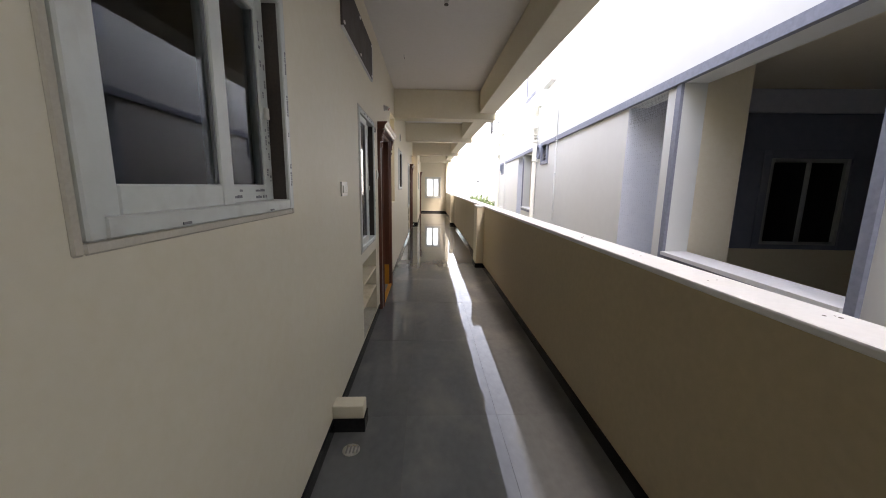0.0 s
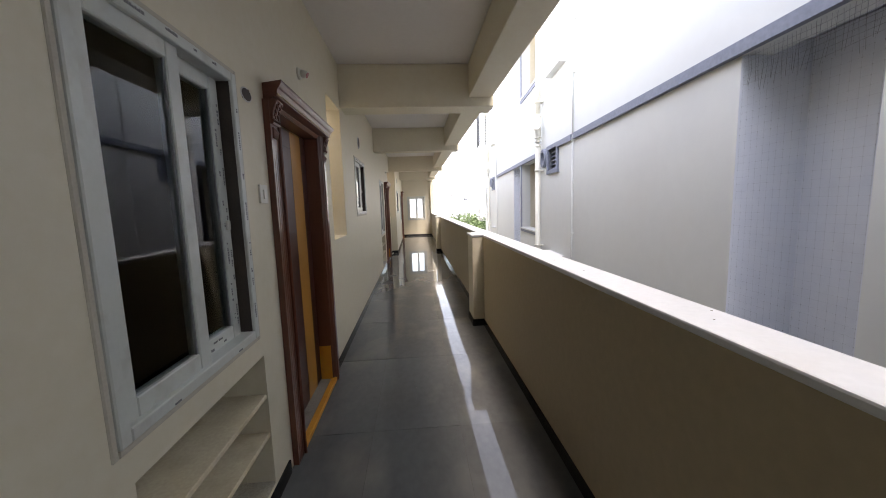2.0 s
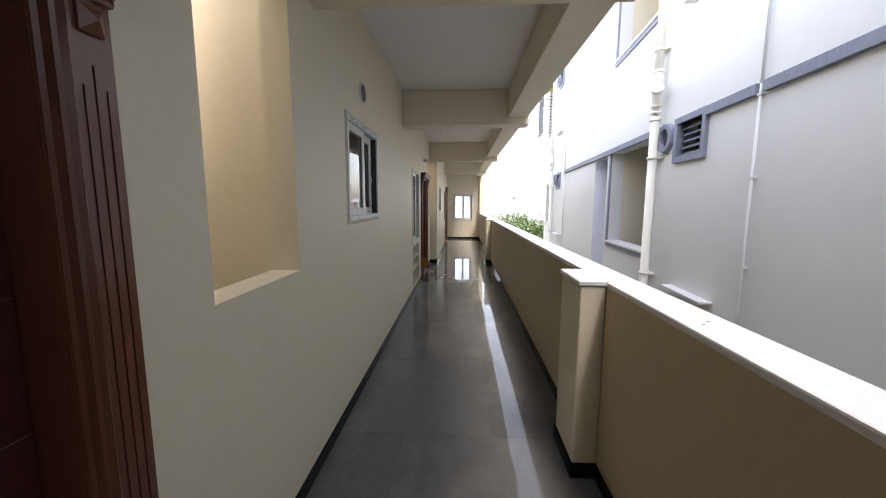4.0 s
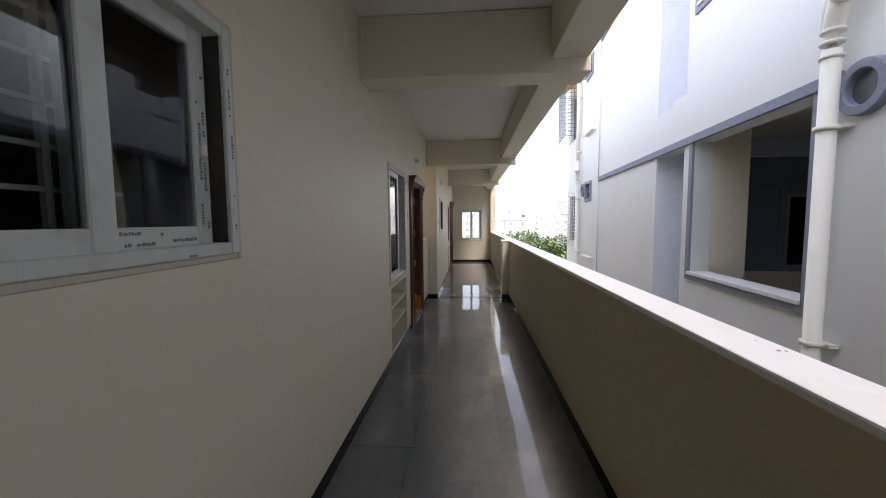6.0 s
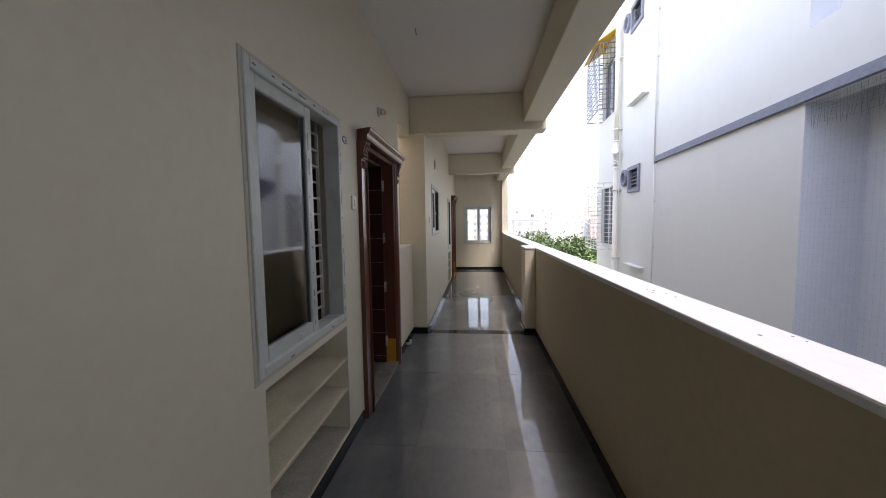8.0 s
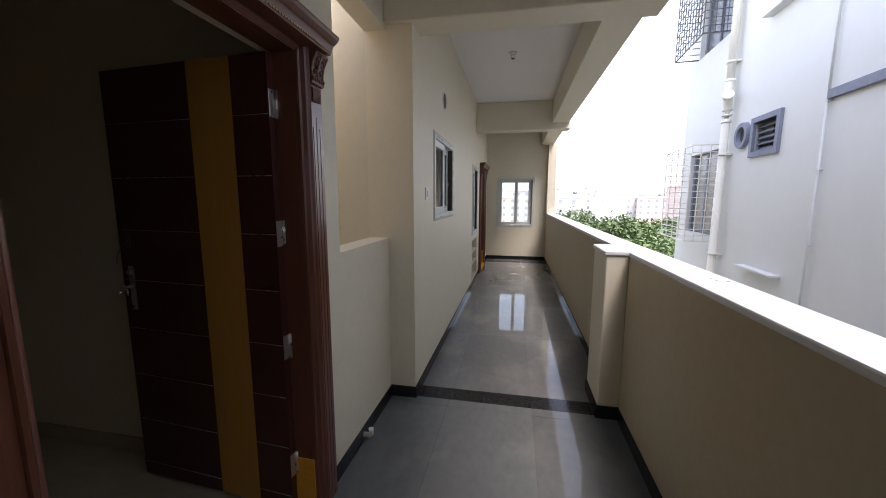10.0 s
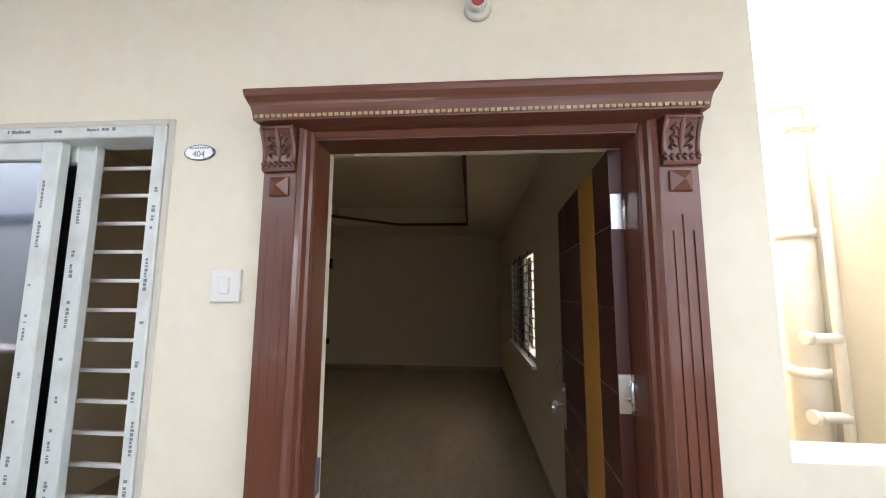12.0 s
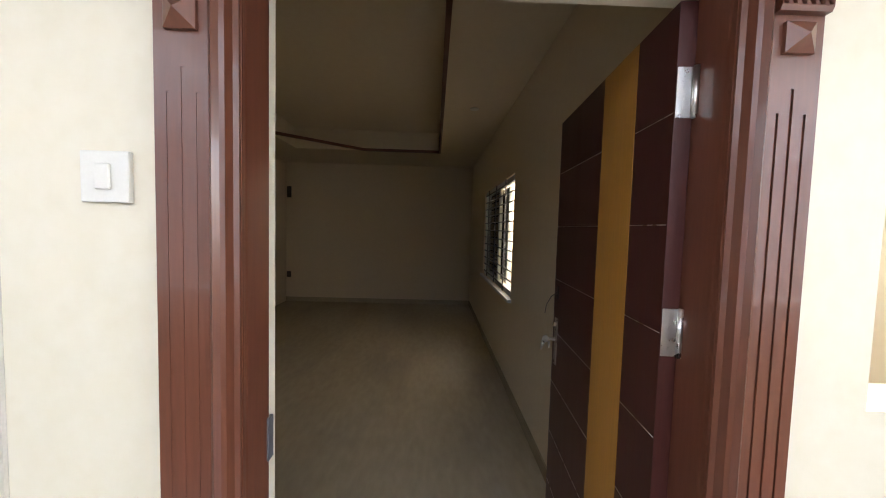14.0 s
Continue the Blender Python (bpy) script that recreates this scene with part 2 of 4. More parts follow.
def part(name, bm, mat, parent, label=""):
    ob = new(name, mesh_of(name, bm, mat))
    if parent is not None:
        ob.parent = parent
    return tagged(ob, label)


def thing(name, label, category, group="", at=None):
    ob = new(name)
    ob.empty_display_size = 0.1
    if at is not None:
        ob.matrix_basis = at
    return tagged(ob, label, category, group)


def solid(name, bm, mat, label, category, group="", kind=""):
    return tagged(part(name, bm, mat, None), label, category, group, kind)


def structure(name, bm, mat, label, category):
    return solid(name, bm, mat, label, category, kind="structure")


def pierced(axis, u0, u1, z0, z1, a, b, holes):
    """An upright wall from u0 to u1 along an axis, between depths a and b, with rectangular holes (u0, u1, z0, z1) through it."""
    us = sorted({u0, u1, *[min(max(h[i], u0), u1) for h in holes for i in (0, 1)]})
    zs = sorted({z0, z1, *[min(max(h[i], z0), z1) for h in holes for i in (2, 3)]})
    bm = bmesh.new()
    cache = {}

    def vert(u, d, z):
        key = (round(u, 5), round(d, 5), round(z, 5))
        if key not in cache:
            cache[key] = bm.verts.new((d, u, z) if axis == "y" else (u, d, z))
        return cache[key]

    def full(i, j):
        if not (0 <= i < len(us) - 1 and 0 <= j < len(zs) - 1):
            return False
        mu, mz = (us[i] + us[i + 1]) / 2, (zs[j] + zs[j + 1]) / 2
        return not any(h[0] < mu < h[1] and h[2] < mz < h[3] for h in holes)

    for i in range(len(us) - 1):
        for j in range(len(zs) - 1):
            if not full(i, j):
                continue
            p, q, r, s = us[i], us[i + 1], zs[j], zs[j + 1]
            bm.faces.new((vert(p, a, r), vert(q, a, r), vert(q, a, s), vert(p, a, s)))
            bm.faces.new((vert(p, b, s), vert(q, b, s), vert(q, b, r), vert(p, b, r)))
            for di, dj, e in ((-1, 0, ((p, r), (p, s))), (1, 0, ((q, r), (q, s))), (0, -1, ((p, r), (q, r))), (0, 1, ((p, s), (q, s)))):
                if not full(i + di, j + dj):
                    (e0, e1), (e2, e3) = e
                    bm.faces.new((vert(e0, a, e1), vert(e2, a, e3), vert(e2, b, e3), vert(e0, b, e1)))
    return bm


# ---- the plan ----
WX, WB = -0.02, -0.165         # flat wall: corridor face and room face
X2, Y2 = 0.17, 14.33           # wall beyond the pier: corridor face, and where it begins
PX, PO, PZ = 1.605, 1.78, 1.157  # parapet: inner face, outer face, top
END, START, HIGH = 20.96, -2.6, 3.12
BACK = -6.68
SMALL_W = [(0.68, 1.63, 1.41, 2.22), (7.40, 8.36, 1.44, 2.22)]
TALL_W = [(3.22, 4.07, 0.93, 2.15), (10.87, 11.83, 0.88, 2.15)]
NICHES = [(3.26, 4.12, 0.10, 0.81), (10.92, 11.86, 0.10, 0.82)]
DOORS = [(4.52, 5.45, 0.0, 2.117), (12.31, 13.25, 0.0, 2.09)]
SHAFTS = [(5.91, 6.56, 1.23, 2.62), (13.582, Y2, 1.215, 2.62)]
SMALL_2, TALL_2, NICHE_2, DOOR_2 = (14.98, 15.955, 1.32, 2.06), (17.88, 18.66, 0.90, 2.03), (17.9, 18.68, 0.10, 0.78), (19.2, 20.14, 0.0, 2.09)
FARWIN = (0.44, 1.30, 0.83, 1.98)

# ---- the setting ----
structure("wall_west", pierced("y", START, Y2, 0, HIGH, WX, WB, SMALL_W + TALL_W + NICHES + DOORS + SHAFTS), CREAM, "cream painted corridor wall with doors, windows and niches", "wall")
structure("wall_west_far", pierced("y", Y2, END, 0, HIGH, X2, WB, [SMALL_2, TALL_2, NICHE_2, DOOR_2]), CREAM, "cream painted corridor wall standing forward beyond the pier", "wall")
structure("wall_end", pierced("x", WB, PO, 0, HIGH, END, END + 0.2, [FARWIN]), CREAM, "cream painted end wall of the corridor", "wall")
structure("wall_start", boxes((WB, PO, START - 0.2, START, 0, HIGH)), CREAM, "plain cream wall closing the corridor behind", "wall")
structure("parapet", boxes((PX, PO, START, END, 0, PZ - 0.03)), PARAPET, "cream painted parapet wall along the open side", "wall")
structure("parapet_cap", boxes((PX - 0.004, PO + 0.01, START, END, PZ - 0.03, PZ), bevel=0.008, segments=2), CAP, "white painted top of the parapet with small holes", "trim")
structure("column", boxes((PX - 0.01, PO - 0.004, END - 0.24, END, PZ, HIGH - 0.37)), CREAM, "cream painted column at the corridor's end", "column")
for y in (6.72, 14.33):
    pier = thing("pier", "cream painted pier standing forward from the parapet", "pier", "piers of the parapet")
    part("shaft", boxes((PX - 0.14, PX, y, y + 0.36, 0.085, PZ - 0.03), bevel=0.006), CREAM, pier)
    part("cap", boxes((PX - 0.152, PX + 0.01, y - 0.008, y + 0.368, PZ - 0.024, PZ + 0.006), bevel=0.006), CAP, pier, "white cap")
    part("base", boxes((PX - 0.15, PX - 0.001, y - 0.012, y + 0.372, 0.0, 0.085)), GRANITE, pier, "black granite base")
structure("ceiling", boxes((WB, 1.715, START, END, HIGH, HIGH + 0.15)), CEIL, "white painted concrete corridor ceiling", "ceiling")
structure("edge_beam", boxes((1.44, 1.71, START, END, HIGH - 0.37, HIGH), bevel=0.006), CREAM, "cream painted edge beam above the open side", "beam")
for y, deep in ((-1.2, 0.3), (6.58, 0.32), (9.95, 0.25), (14.30, 0.25), (18.35, 0.25)):
    solid("cross_beam", boxes((X2 if y > Y2 else WX, 1.73, y, y + deep, HIGH - 0.47, HIGH - 0.003), bevel=0.006), CREAM, "cream painted concrete beam under the corridor ceiling", "beam", "ceiling beams", "structure")

# granite skirtings, cut at doors and shelves
def skirt(name, x0, x1, y0, y1):
    structure(name, boxes((x0, x1, y0, y1, 0.0, 0.085), bevel=0.002), GRANITE, "polished black granite skirting at the foot of the wall", "baseboard")


for a, b in ((START, 4.32), (5.60, 12.14), (13.43, Y2 - 0.012)):
    skirt("baseboard", WX, WX + 0.012, a, b)
skirt("baseboard", WX, X2 + 0.012, Y2 - 0.012, Y2)
for a, b in ((Y2, 19.03), (20.31, END)):
    skirt("baseboard", X2, X2 + 0.012, a, b)
for a, b in ((START, 6.708), (7.092, 14.318), (14.702, END)):
    skirt("baseboard", PX - 0.012, PX, a, b)
structure("baseboard", boxes((X2 + 0.012, PX - 0.012, END - 0.012, END, 0, 0.085)), GRANITE, "polished black granite skirting at the foot of the end wall", "baseboard")

# rooms behind the flat wall
structure("room_floor", boxes((BACK, WB, START, END, -0.12, 0.012)), ROOM_TILE, "dull beige room floor", "floor")
structure("corridor_bed", boxes((WB, PO, START - 0.2, END + 0.2, -0.14, -0.012)), GROUT, "grey bedding under the corridor tiles", "floor")
structure("room_ceiling", boxes((BACK, WB, START, 5.7, HIGH, HIGH + 0.15), (BACK, WB, 6.7, 13.42, HIGH, HIGH + 0.15), (BACK, WB, Y2 + 0.2, END, HIGH, HIGH + 0.15)), ROOM, "off-white room ceiling", "ceiling")
structure("room_wall_back", boxes((BACK - 0.2, BACK, START, END, 0, HIGH + 0.15)), ROOM, "cream back wall of the rooms", "wall")
RWIN = (-4.72, -2.74, 0.91, 2.11)
structure("room_wall_shaft", pierced("x", BACK, WB, 0.012, HIGH + 0.15, 13.42, 13.57, [RWIN]), ROOM, "cream room wall with a grilled window", "wall")
# its unseen top is added past the roof to cut the shaft's sky light
structure("shaft_wall", boxes((BACK, WB, Y2, Y2 + 0.2, 0, HIGH + 1.3)), SHAFT, "cream wall of the open service shaft", "wall")
structure("shaft_wall", boxes((BACK, WB, 5.7, 5.88, 0, HIGH + 0.3), (BACK, WB, 6.64, 6.8, 0, HIGH + 0.3), (-1.3, -1.15, 5.88, 6.64, 0, HIGH + 0.3)), CREAM, "cream walls of the first service shaft", "wall")
structure("room_wall_side", boxes((BACK, WB, 9.55, 9.7, 0.012, HIGH)), ROOM, "cream side wall of the room", "wall")
structure("room_wall_side", boxes((BACK, WB, START - 0.2, START, 0.012, HIGH), (BACK, WB, END, END + 0.2, 0.012, HIGH)), ROOM, "plain walls closing the rooms", "wall")
# added behind the windows; its dark colour stands for the rooms' shade
structure("room_partition", boxes((-2.2, -2.05, START, 5.7, 0.012, HIGH), (-2.2, -2.05, 6.8, 9.55, 0.012, HIGH), (-2.2, -2.05, Y2 + 0.2, END, 0.012, HIGH)), DARK_IN, "added partition, painted dark for the unlit rooms", "wall")

# ---- doors ----
def pilaster(y0, y1, parent, cut=0.004):
    """A flat pilaster with three thin flutes, the middle one longer, a pyramid block and a carved bracket."""
    w = y1 - y0
    face = WX + 0.034
    bm = boxes((WX, face - cut, y0, y1, 0.0, 2.107))
    g = [y0 + w * k for k in (0.24, 0.5, 0.76)]
    e = 0.0028
    for a, b, top in ((y0, g[0] - e, 1.80), (g[0] + e, g[1] - e, 1.80), (g[1] + e, g[2] - e, 1.80), (g[2] + e, y1, 1.80)):
        box(bm, face - cut, face, a, b, 0.0, top)
    box(bm, face - cut, face, y0, g[1] - e, 1.80, 1.845)
    box(bm, face - cut, face, g[1] + e, y1, 1.80, 1.845)
    box(bm, face - cut, face, y0, y1, 1.845, 2.107)
    p = part("pilaster", bm, WOOD, parent, "fluted wooden pilaster")
    bm = bmesh.new()
    c, z = (y0 + y1) / 2, 1.935
    r = 0.028
    base = [bm.verts.new((WX + 0.034, c + a * r, z + b * r)) for a, b in ((-1, -1), (1, -1), (1, 1), (-1, 1))]
    mid = [bm.verts.new((WX + 0.042, c + a * r, z + b * r)) for a, b in ((-1, -1), (1, -1), (1, 1), (-1, 1))]
    top = bm.verts.new((WX + 0.06, c, z))
    for i in range(4):
        bm.faces.new((base[i], base[(i + 1) % 4], mid[(i + 1) % 4], mid[i]))
        bm.faces.new((mid[i], mid[(i + 1) % 4], top))
    part("diamond_block", bm, WOOD, p, "raised pyramid block")
    # carved bracket: an S profile framed by raised edges, a leaf down its middle, curls beside it and a row of drops on a ledge
    bm = bmesh.new()
    prof = [(0, 1.978), (0.03, 1.978), (0.034, 1.986), (0.034, 1.996), (0.028, 2.004), (0.029, 2.03), (0.036, 2.06), (0.048, 2.085), (0.056, 2.097), (0.054, 2.107), (0, 2.107)]
    extrude_profile(bm, prof, lambda u, v, k: (WX + 0.018 + u, y0 + 0.002 if k == 0 else y1 - 0.002, v))
    curve = [(WX + 0.018 + u, v) for u, v in prof[4:9]]
    for off, rr in ((-0.44, 0.006), (0.44, 0.006)):
        tube(bm, [(u, c + off * w, v) for u, v in curve], rr, 6)
    tube(bm, [(u + 0.001, c, v) for u, v in curve], [0.002, 0.006, 0.008, 0.007, 0.003], 6)
    tube(bm, [(WX + 0.07, y0 + 0.004, 2.1), (WX + 0.07, y1 - 0.004, 2.1)], 0.007, 8)
    for side in (-1, 1):
        for k in range(3):
            u, v = curve[1][0] + k * 0.008, 2.03 + k * 0.022
            tube(bm, [(u, c + side * 0.008, v - 0.004), (u + 0.005, c + side * 0.02, v + 0.006), (u + 0.003, c + side * 0.029, v - 0.005), (u, c + side * 0.022, v - 0.012)], [0.002, 0.0055, 0.0045, 0.002], 6)
    for k in range(6):
        yy = y0 + w * (k + 0.5) / 6
        tube(bm, [(WX + 0.05, yy, 2.006), (WX + 0.052, yy, 1.998), (WX + 0.05, yy, 1.988)], [0.004, 0.0085, 0.005], 7)
    part("bracket", bm, WOOD, p, "carved scroll bracket")


def door(y0, y1, top, wx, swing, label):
    """A carved door surround with its leaf; swing is how far the leaf stands open, in degrees."""
    dx = wx - WX
    d = thing("entrance_door", label, "door", "entrance doors")
    # reveal: lining of the opening
    part("lining", boxes((WX - 0.097, WX + 0.008, y0, y0 + 0.004, 0.02, top)), WOOD, d)
    part("lining", boxes((WX - 0.097, WX + 0.008, y1 - 0.004, y1, 0.02, top)), WOOD, d)
    part("lining", boxes((WX - 0.097, WX + 0.008, y0 + 0.004, y1 - 0.004, top - 0.004, top)), WOOD_ACROSS, d)
    # stepped architrave on three sides
    for s, yy in ((1, y0), (-1, y1)):
        bm = bmesh.new()
        prof = [(-0.035, WX), (-0.035, WX + 0.045), (-0.028, WX + 0.05), (-0.02, WX + 0.04), (-0.012, WX + 0.036), (-0.006, WX + 0.02), (0.002, WX + 0.014), (0.005, WX - 0.01), (0.0058, WX - 0.1), (0.0042, WX - 0.1), (0.0042, WX)]
        extrude_profile(bm, prof, lambda u, v, k: (v, yy + s * u, 0.0 if k == 0 else top + 0.02))
        part("architrave", bm, WOOD, d)
    bm = bmesh.new()
    prof = [(0.10, WX), (0.10, WX + 0.012), (0.05, WX + 0.012), (0.04, WX + 0.026), (0.028, WX + 0.022), (0.014, WX + 0.024), (0.0, WX + 0.012), (-0.005, WX - 0.01), (-0.0058, WX - 0.1), (-0.0042, WX - 0.1), (-0.0042, WX)]
    extrude_profile(bm, prof, lambda u, v, k: (v, y0 + 0.006 if k == 0 else y1 - 0.006, top + u))
    part("head_moulding", bm, WOOD_ACROSS, d)
    pilaster(y0 - 0.138, y0 - 0.036, d, 0.0009 if swing else 0.005)
    pilaster(y1 + 0.04, y1 + 0.14, d)
    bm = bmesh.new()
    ext = 0.118
    prof = [(0.0, 2.108), (0.05, 2.108), (0.083, 2.117), (0.087, 2.135), (0.091, 2.146), (0.095, 2.154), (0.102, 2.16), (0.114, 2.175), (0.118, 2.186), (0.118, 2.193), (0.0, 2.193)]
    a = [bm.verts.new((WX + u, y0 - ext - u * 0.4, v)) for u, v in prof]
    b = [bm.verts.new((WX + u, y1 + ext + u * 0.4, v)) for u, v in prof]
    for i in range(len(prof)):
        j = (i + 1) % len(prof)
        bm.faces.new((a[i], a[j], b[j], b[i]))
    bm.faces.new(a[::-1])
    bm.faces.new(b)
    cor = part("cornice", bm, WOOD_ACROSS, d, "moulded cornice")
    bm = bmesh.new()
    n = 74
    for k in range(n):
        yy = y0 - ext - 0.03 + (y1 - y0 + 2 * ext + 0.06) * (k + 0.5) / n
        bmesh.ops.create_cube(bm, size=1, matrix=Matrix.Translation((WX + 0.088, yy, 2.126)) @ Matrix.Diagonal((0.004, 0.011, 0.009, 1)))
    part("bead_strip", bm, GILT, cor, "strip of gilt beads")
    # raised threshold and the yellow painted feet
    part("threshold", boxes((WB, WX + 0.03, y0 - 0.02, y1 + 0.02, 0.0, 0.03), bevel=0.004), DUST, d, "worn threshold board")
    if not swing:
        part("threshold_edge", boxes((WX - 0.01, WX + 0.036, y0 - 0.022, y1 + 0.022, 0.0, 0.034), bevel=0.004), YELLOW, d, "threshold edge painted turmeric yellow")
    part("painted_foot", boxes((WX - 0.094, WX + 0.004, y1 - 0.012, y1 - 0.006, 0.03, 0.28 if swing else 0.33)), YELLOW, d, "foot of the jamb painted turmeric yellow")
    part("painted_foot", boxes((WX - 0.078, WX + 0.02, y0 + 0.006, y0 + 0.012, 0.03, 0.25)), YELLOW, d, "foot of the jamb painted turmeric yellow")
    part("strike_plate", boxes((WX - 0.116, WX - 0.09, y0 + 0.0005, y0 + 0.010, 1.03, 1.13), bevel=0.002), DARK_STEEL, d, "dark lock strike plate")
    # the leaf, made closed about its hinge at y1
    w, t, h = y1 - y0 - 0.02, 0.038, top - 0.05
    stripe0, stripe1 = (-w * 0.446, -w * 0.198) if swing else (-w * 0.391, -w * 0.138)
    leaf = part("leaf", boxes((0, t, -w, stripe0, 0, h), (0, t, stripe1, 0, 0, h), (0.004, t - 0.004, stripe0, stripe1, 0, h)), LEAF_DARK, d, "dark brown laminate leaf with thin grooves")
    leaf.matrix_basis = pose(WX - (0.055 if swing else 0.095) - t, y1 - 0.009, 0.036, 0, 0, -swing)
    part("stripe", boxes((-0.001, t + 0.001, stripe0 + 0.0005, stripe1 - 0.0005, 0.0005, h - 0.0005)), LEAF_GOLD, leaf, "golden veneer stripe")
    step, first = (0.2475, 0.0695) if swing else (0.297, 0.136)
    for k in range(8 if swing else 7):
        z = first + step * k
        bm = bmesh.new()
        tube(bm, [(t + 0.0004, -w + 0.01, z), (t + 0.0004, stripe0 - 0.004, z)], 0.0014, 4)
        tube(bm, [(t + 0.0004, stripe1 + 0.004, z), (t + 0.0004, -0.004, z)], 0.0014, 4)
        part("groove", bm, STEEL if swing else GROUT, leaf, "thin inlay line" if swing else "thin dark groove")
    zc, yc = (1.03 if swing else 1.19), -w + 0.062
    hd = boxes((t, t + 0.006, yc - 0.017, yc + 0.017, zc - 0.12, zc + 0.1), bevel=0.002)
    if swing:
        tube(hd, [(t + 0.004, yc, zc), (t + 0.03, yc, zc)], 0.008, 8)
        tube(hd, [(t + 0.004, yc, zc + 0.07), (t + 0.018, yc, zc + 0.07)], 0.011, 10)
    else:
        tube(hd, [(t + 0.004, yc, zc + 0.085), (t + 0.04, yc, zc + 0.075), (t + 0.05, yc + 0.008, zc + 0.03), (t + 0.046, yc + 0.022, zc - 0.03), (t + 0.03, yc + 0.02, zc - 0.075)], [0.009, 0.013, 0.018, 0.016, 0.009], 10)
        tube(hd, [(t + 0.004, yc, zc - 0.1), (t + 0.016, yc, zc - 0.1)], 0.009, 10)
    handle = part("handle", hd, STEEL, leaf, "brushed steel lock plate" if swing else "curved brushed steel handle")
    if swing:
        bm = bmesh.new()
        tube(bm, [(t + 0.028, yc, zc), (t + 0.05, yc, zc)], 0.004, 6)
        tube(bm, [(t + 0.05, yc - 0.003, zc), (t + 0.05, yc + 0.003, zc)], 0.016, 12)
        tube(bm, [(t + 0.058, yc - 0.004, zc - 0.012), (t + 0.066, yc - 0.012, zc - 0.055)], [0.011, 0.004], 6)
        tube(bm, [(t + 0.034, yc + 0.002, zc - 0.01), (t + 0.036, yc + 0.012, zc - 0.04)], [0.006, 0.003], 6)
        part("key", bm, STEEL, handle, "bright key hanging in the lock")
        lt = boxes((t, t + 0.004, yc - 0.014, yc + 0.014, zc + 0.19, zc + 0.25), bevel=0.0015)
        tube(lt, [(t + 0.004, yc, zc + 0.22), (t + 0.03, yc - 0.004, zc + 0.2), (t + 0.05, yc - 0.008, zc + 0.16), (t + 0.055, yc - 0.01, zc + 0.12)], 0.0018, 6)
        part("latch", lt, DARK_STEEL, leaf, "dark latch plate with a loop of wire")
        for z in (0.22, 0.80, 1.31, 1.845):
            hb = boxes((0.003, t - 0.001, 0.0, 0.003, z - 0.055, z + 0.055), bevel=0.001)
            for off in (-0.036, -0.012, 0.012, 0.036):
                tube(hb, [(t * 0.55, 0.002, z + off), (t * 0.55, 0.0045, z + off)], 0.0032, 6)
            tube(hb, [(0.0, 0.007, z - 0.056), (0.0, 0.007, z + 0.056)], 0.0065, 8)
            part("hinge", hb, STEEL, leaf, "steel butt hinge")
    if dx:
        d.matrix_basis = Matrix.Translation((dx, 0, 0))
    return d


door(*DOORS[0][:2], 2.09, WX, 0, "closed carved rosewood entrance door with a golden stripe").scale.z = 1.014
door(*DOORS[1][:2], 2.09, WX, 94, "open carved rosewood entrance door with a gilt beaded cornice")
door(*DOOR_2[:2], 2.09, X2, 0, "closed carved rosewood entrance door at the corridor's end")


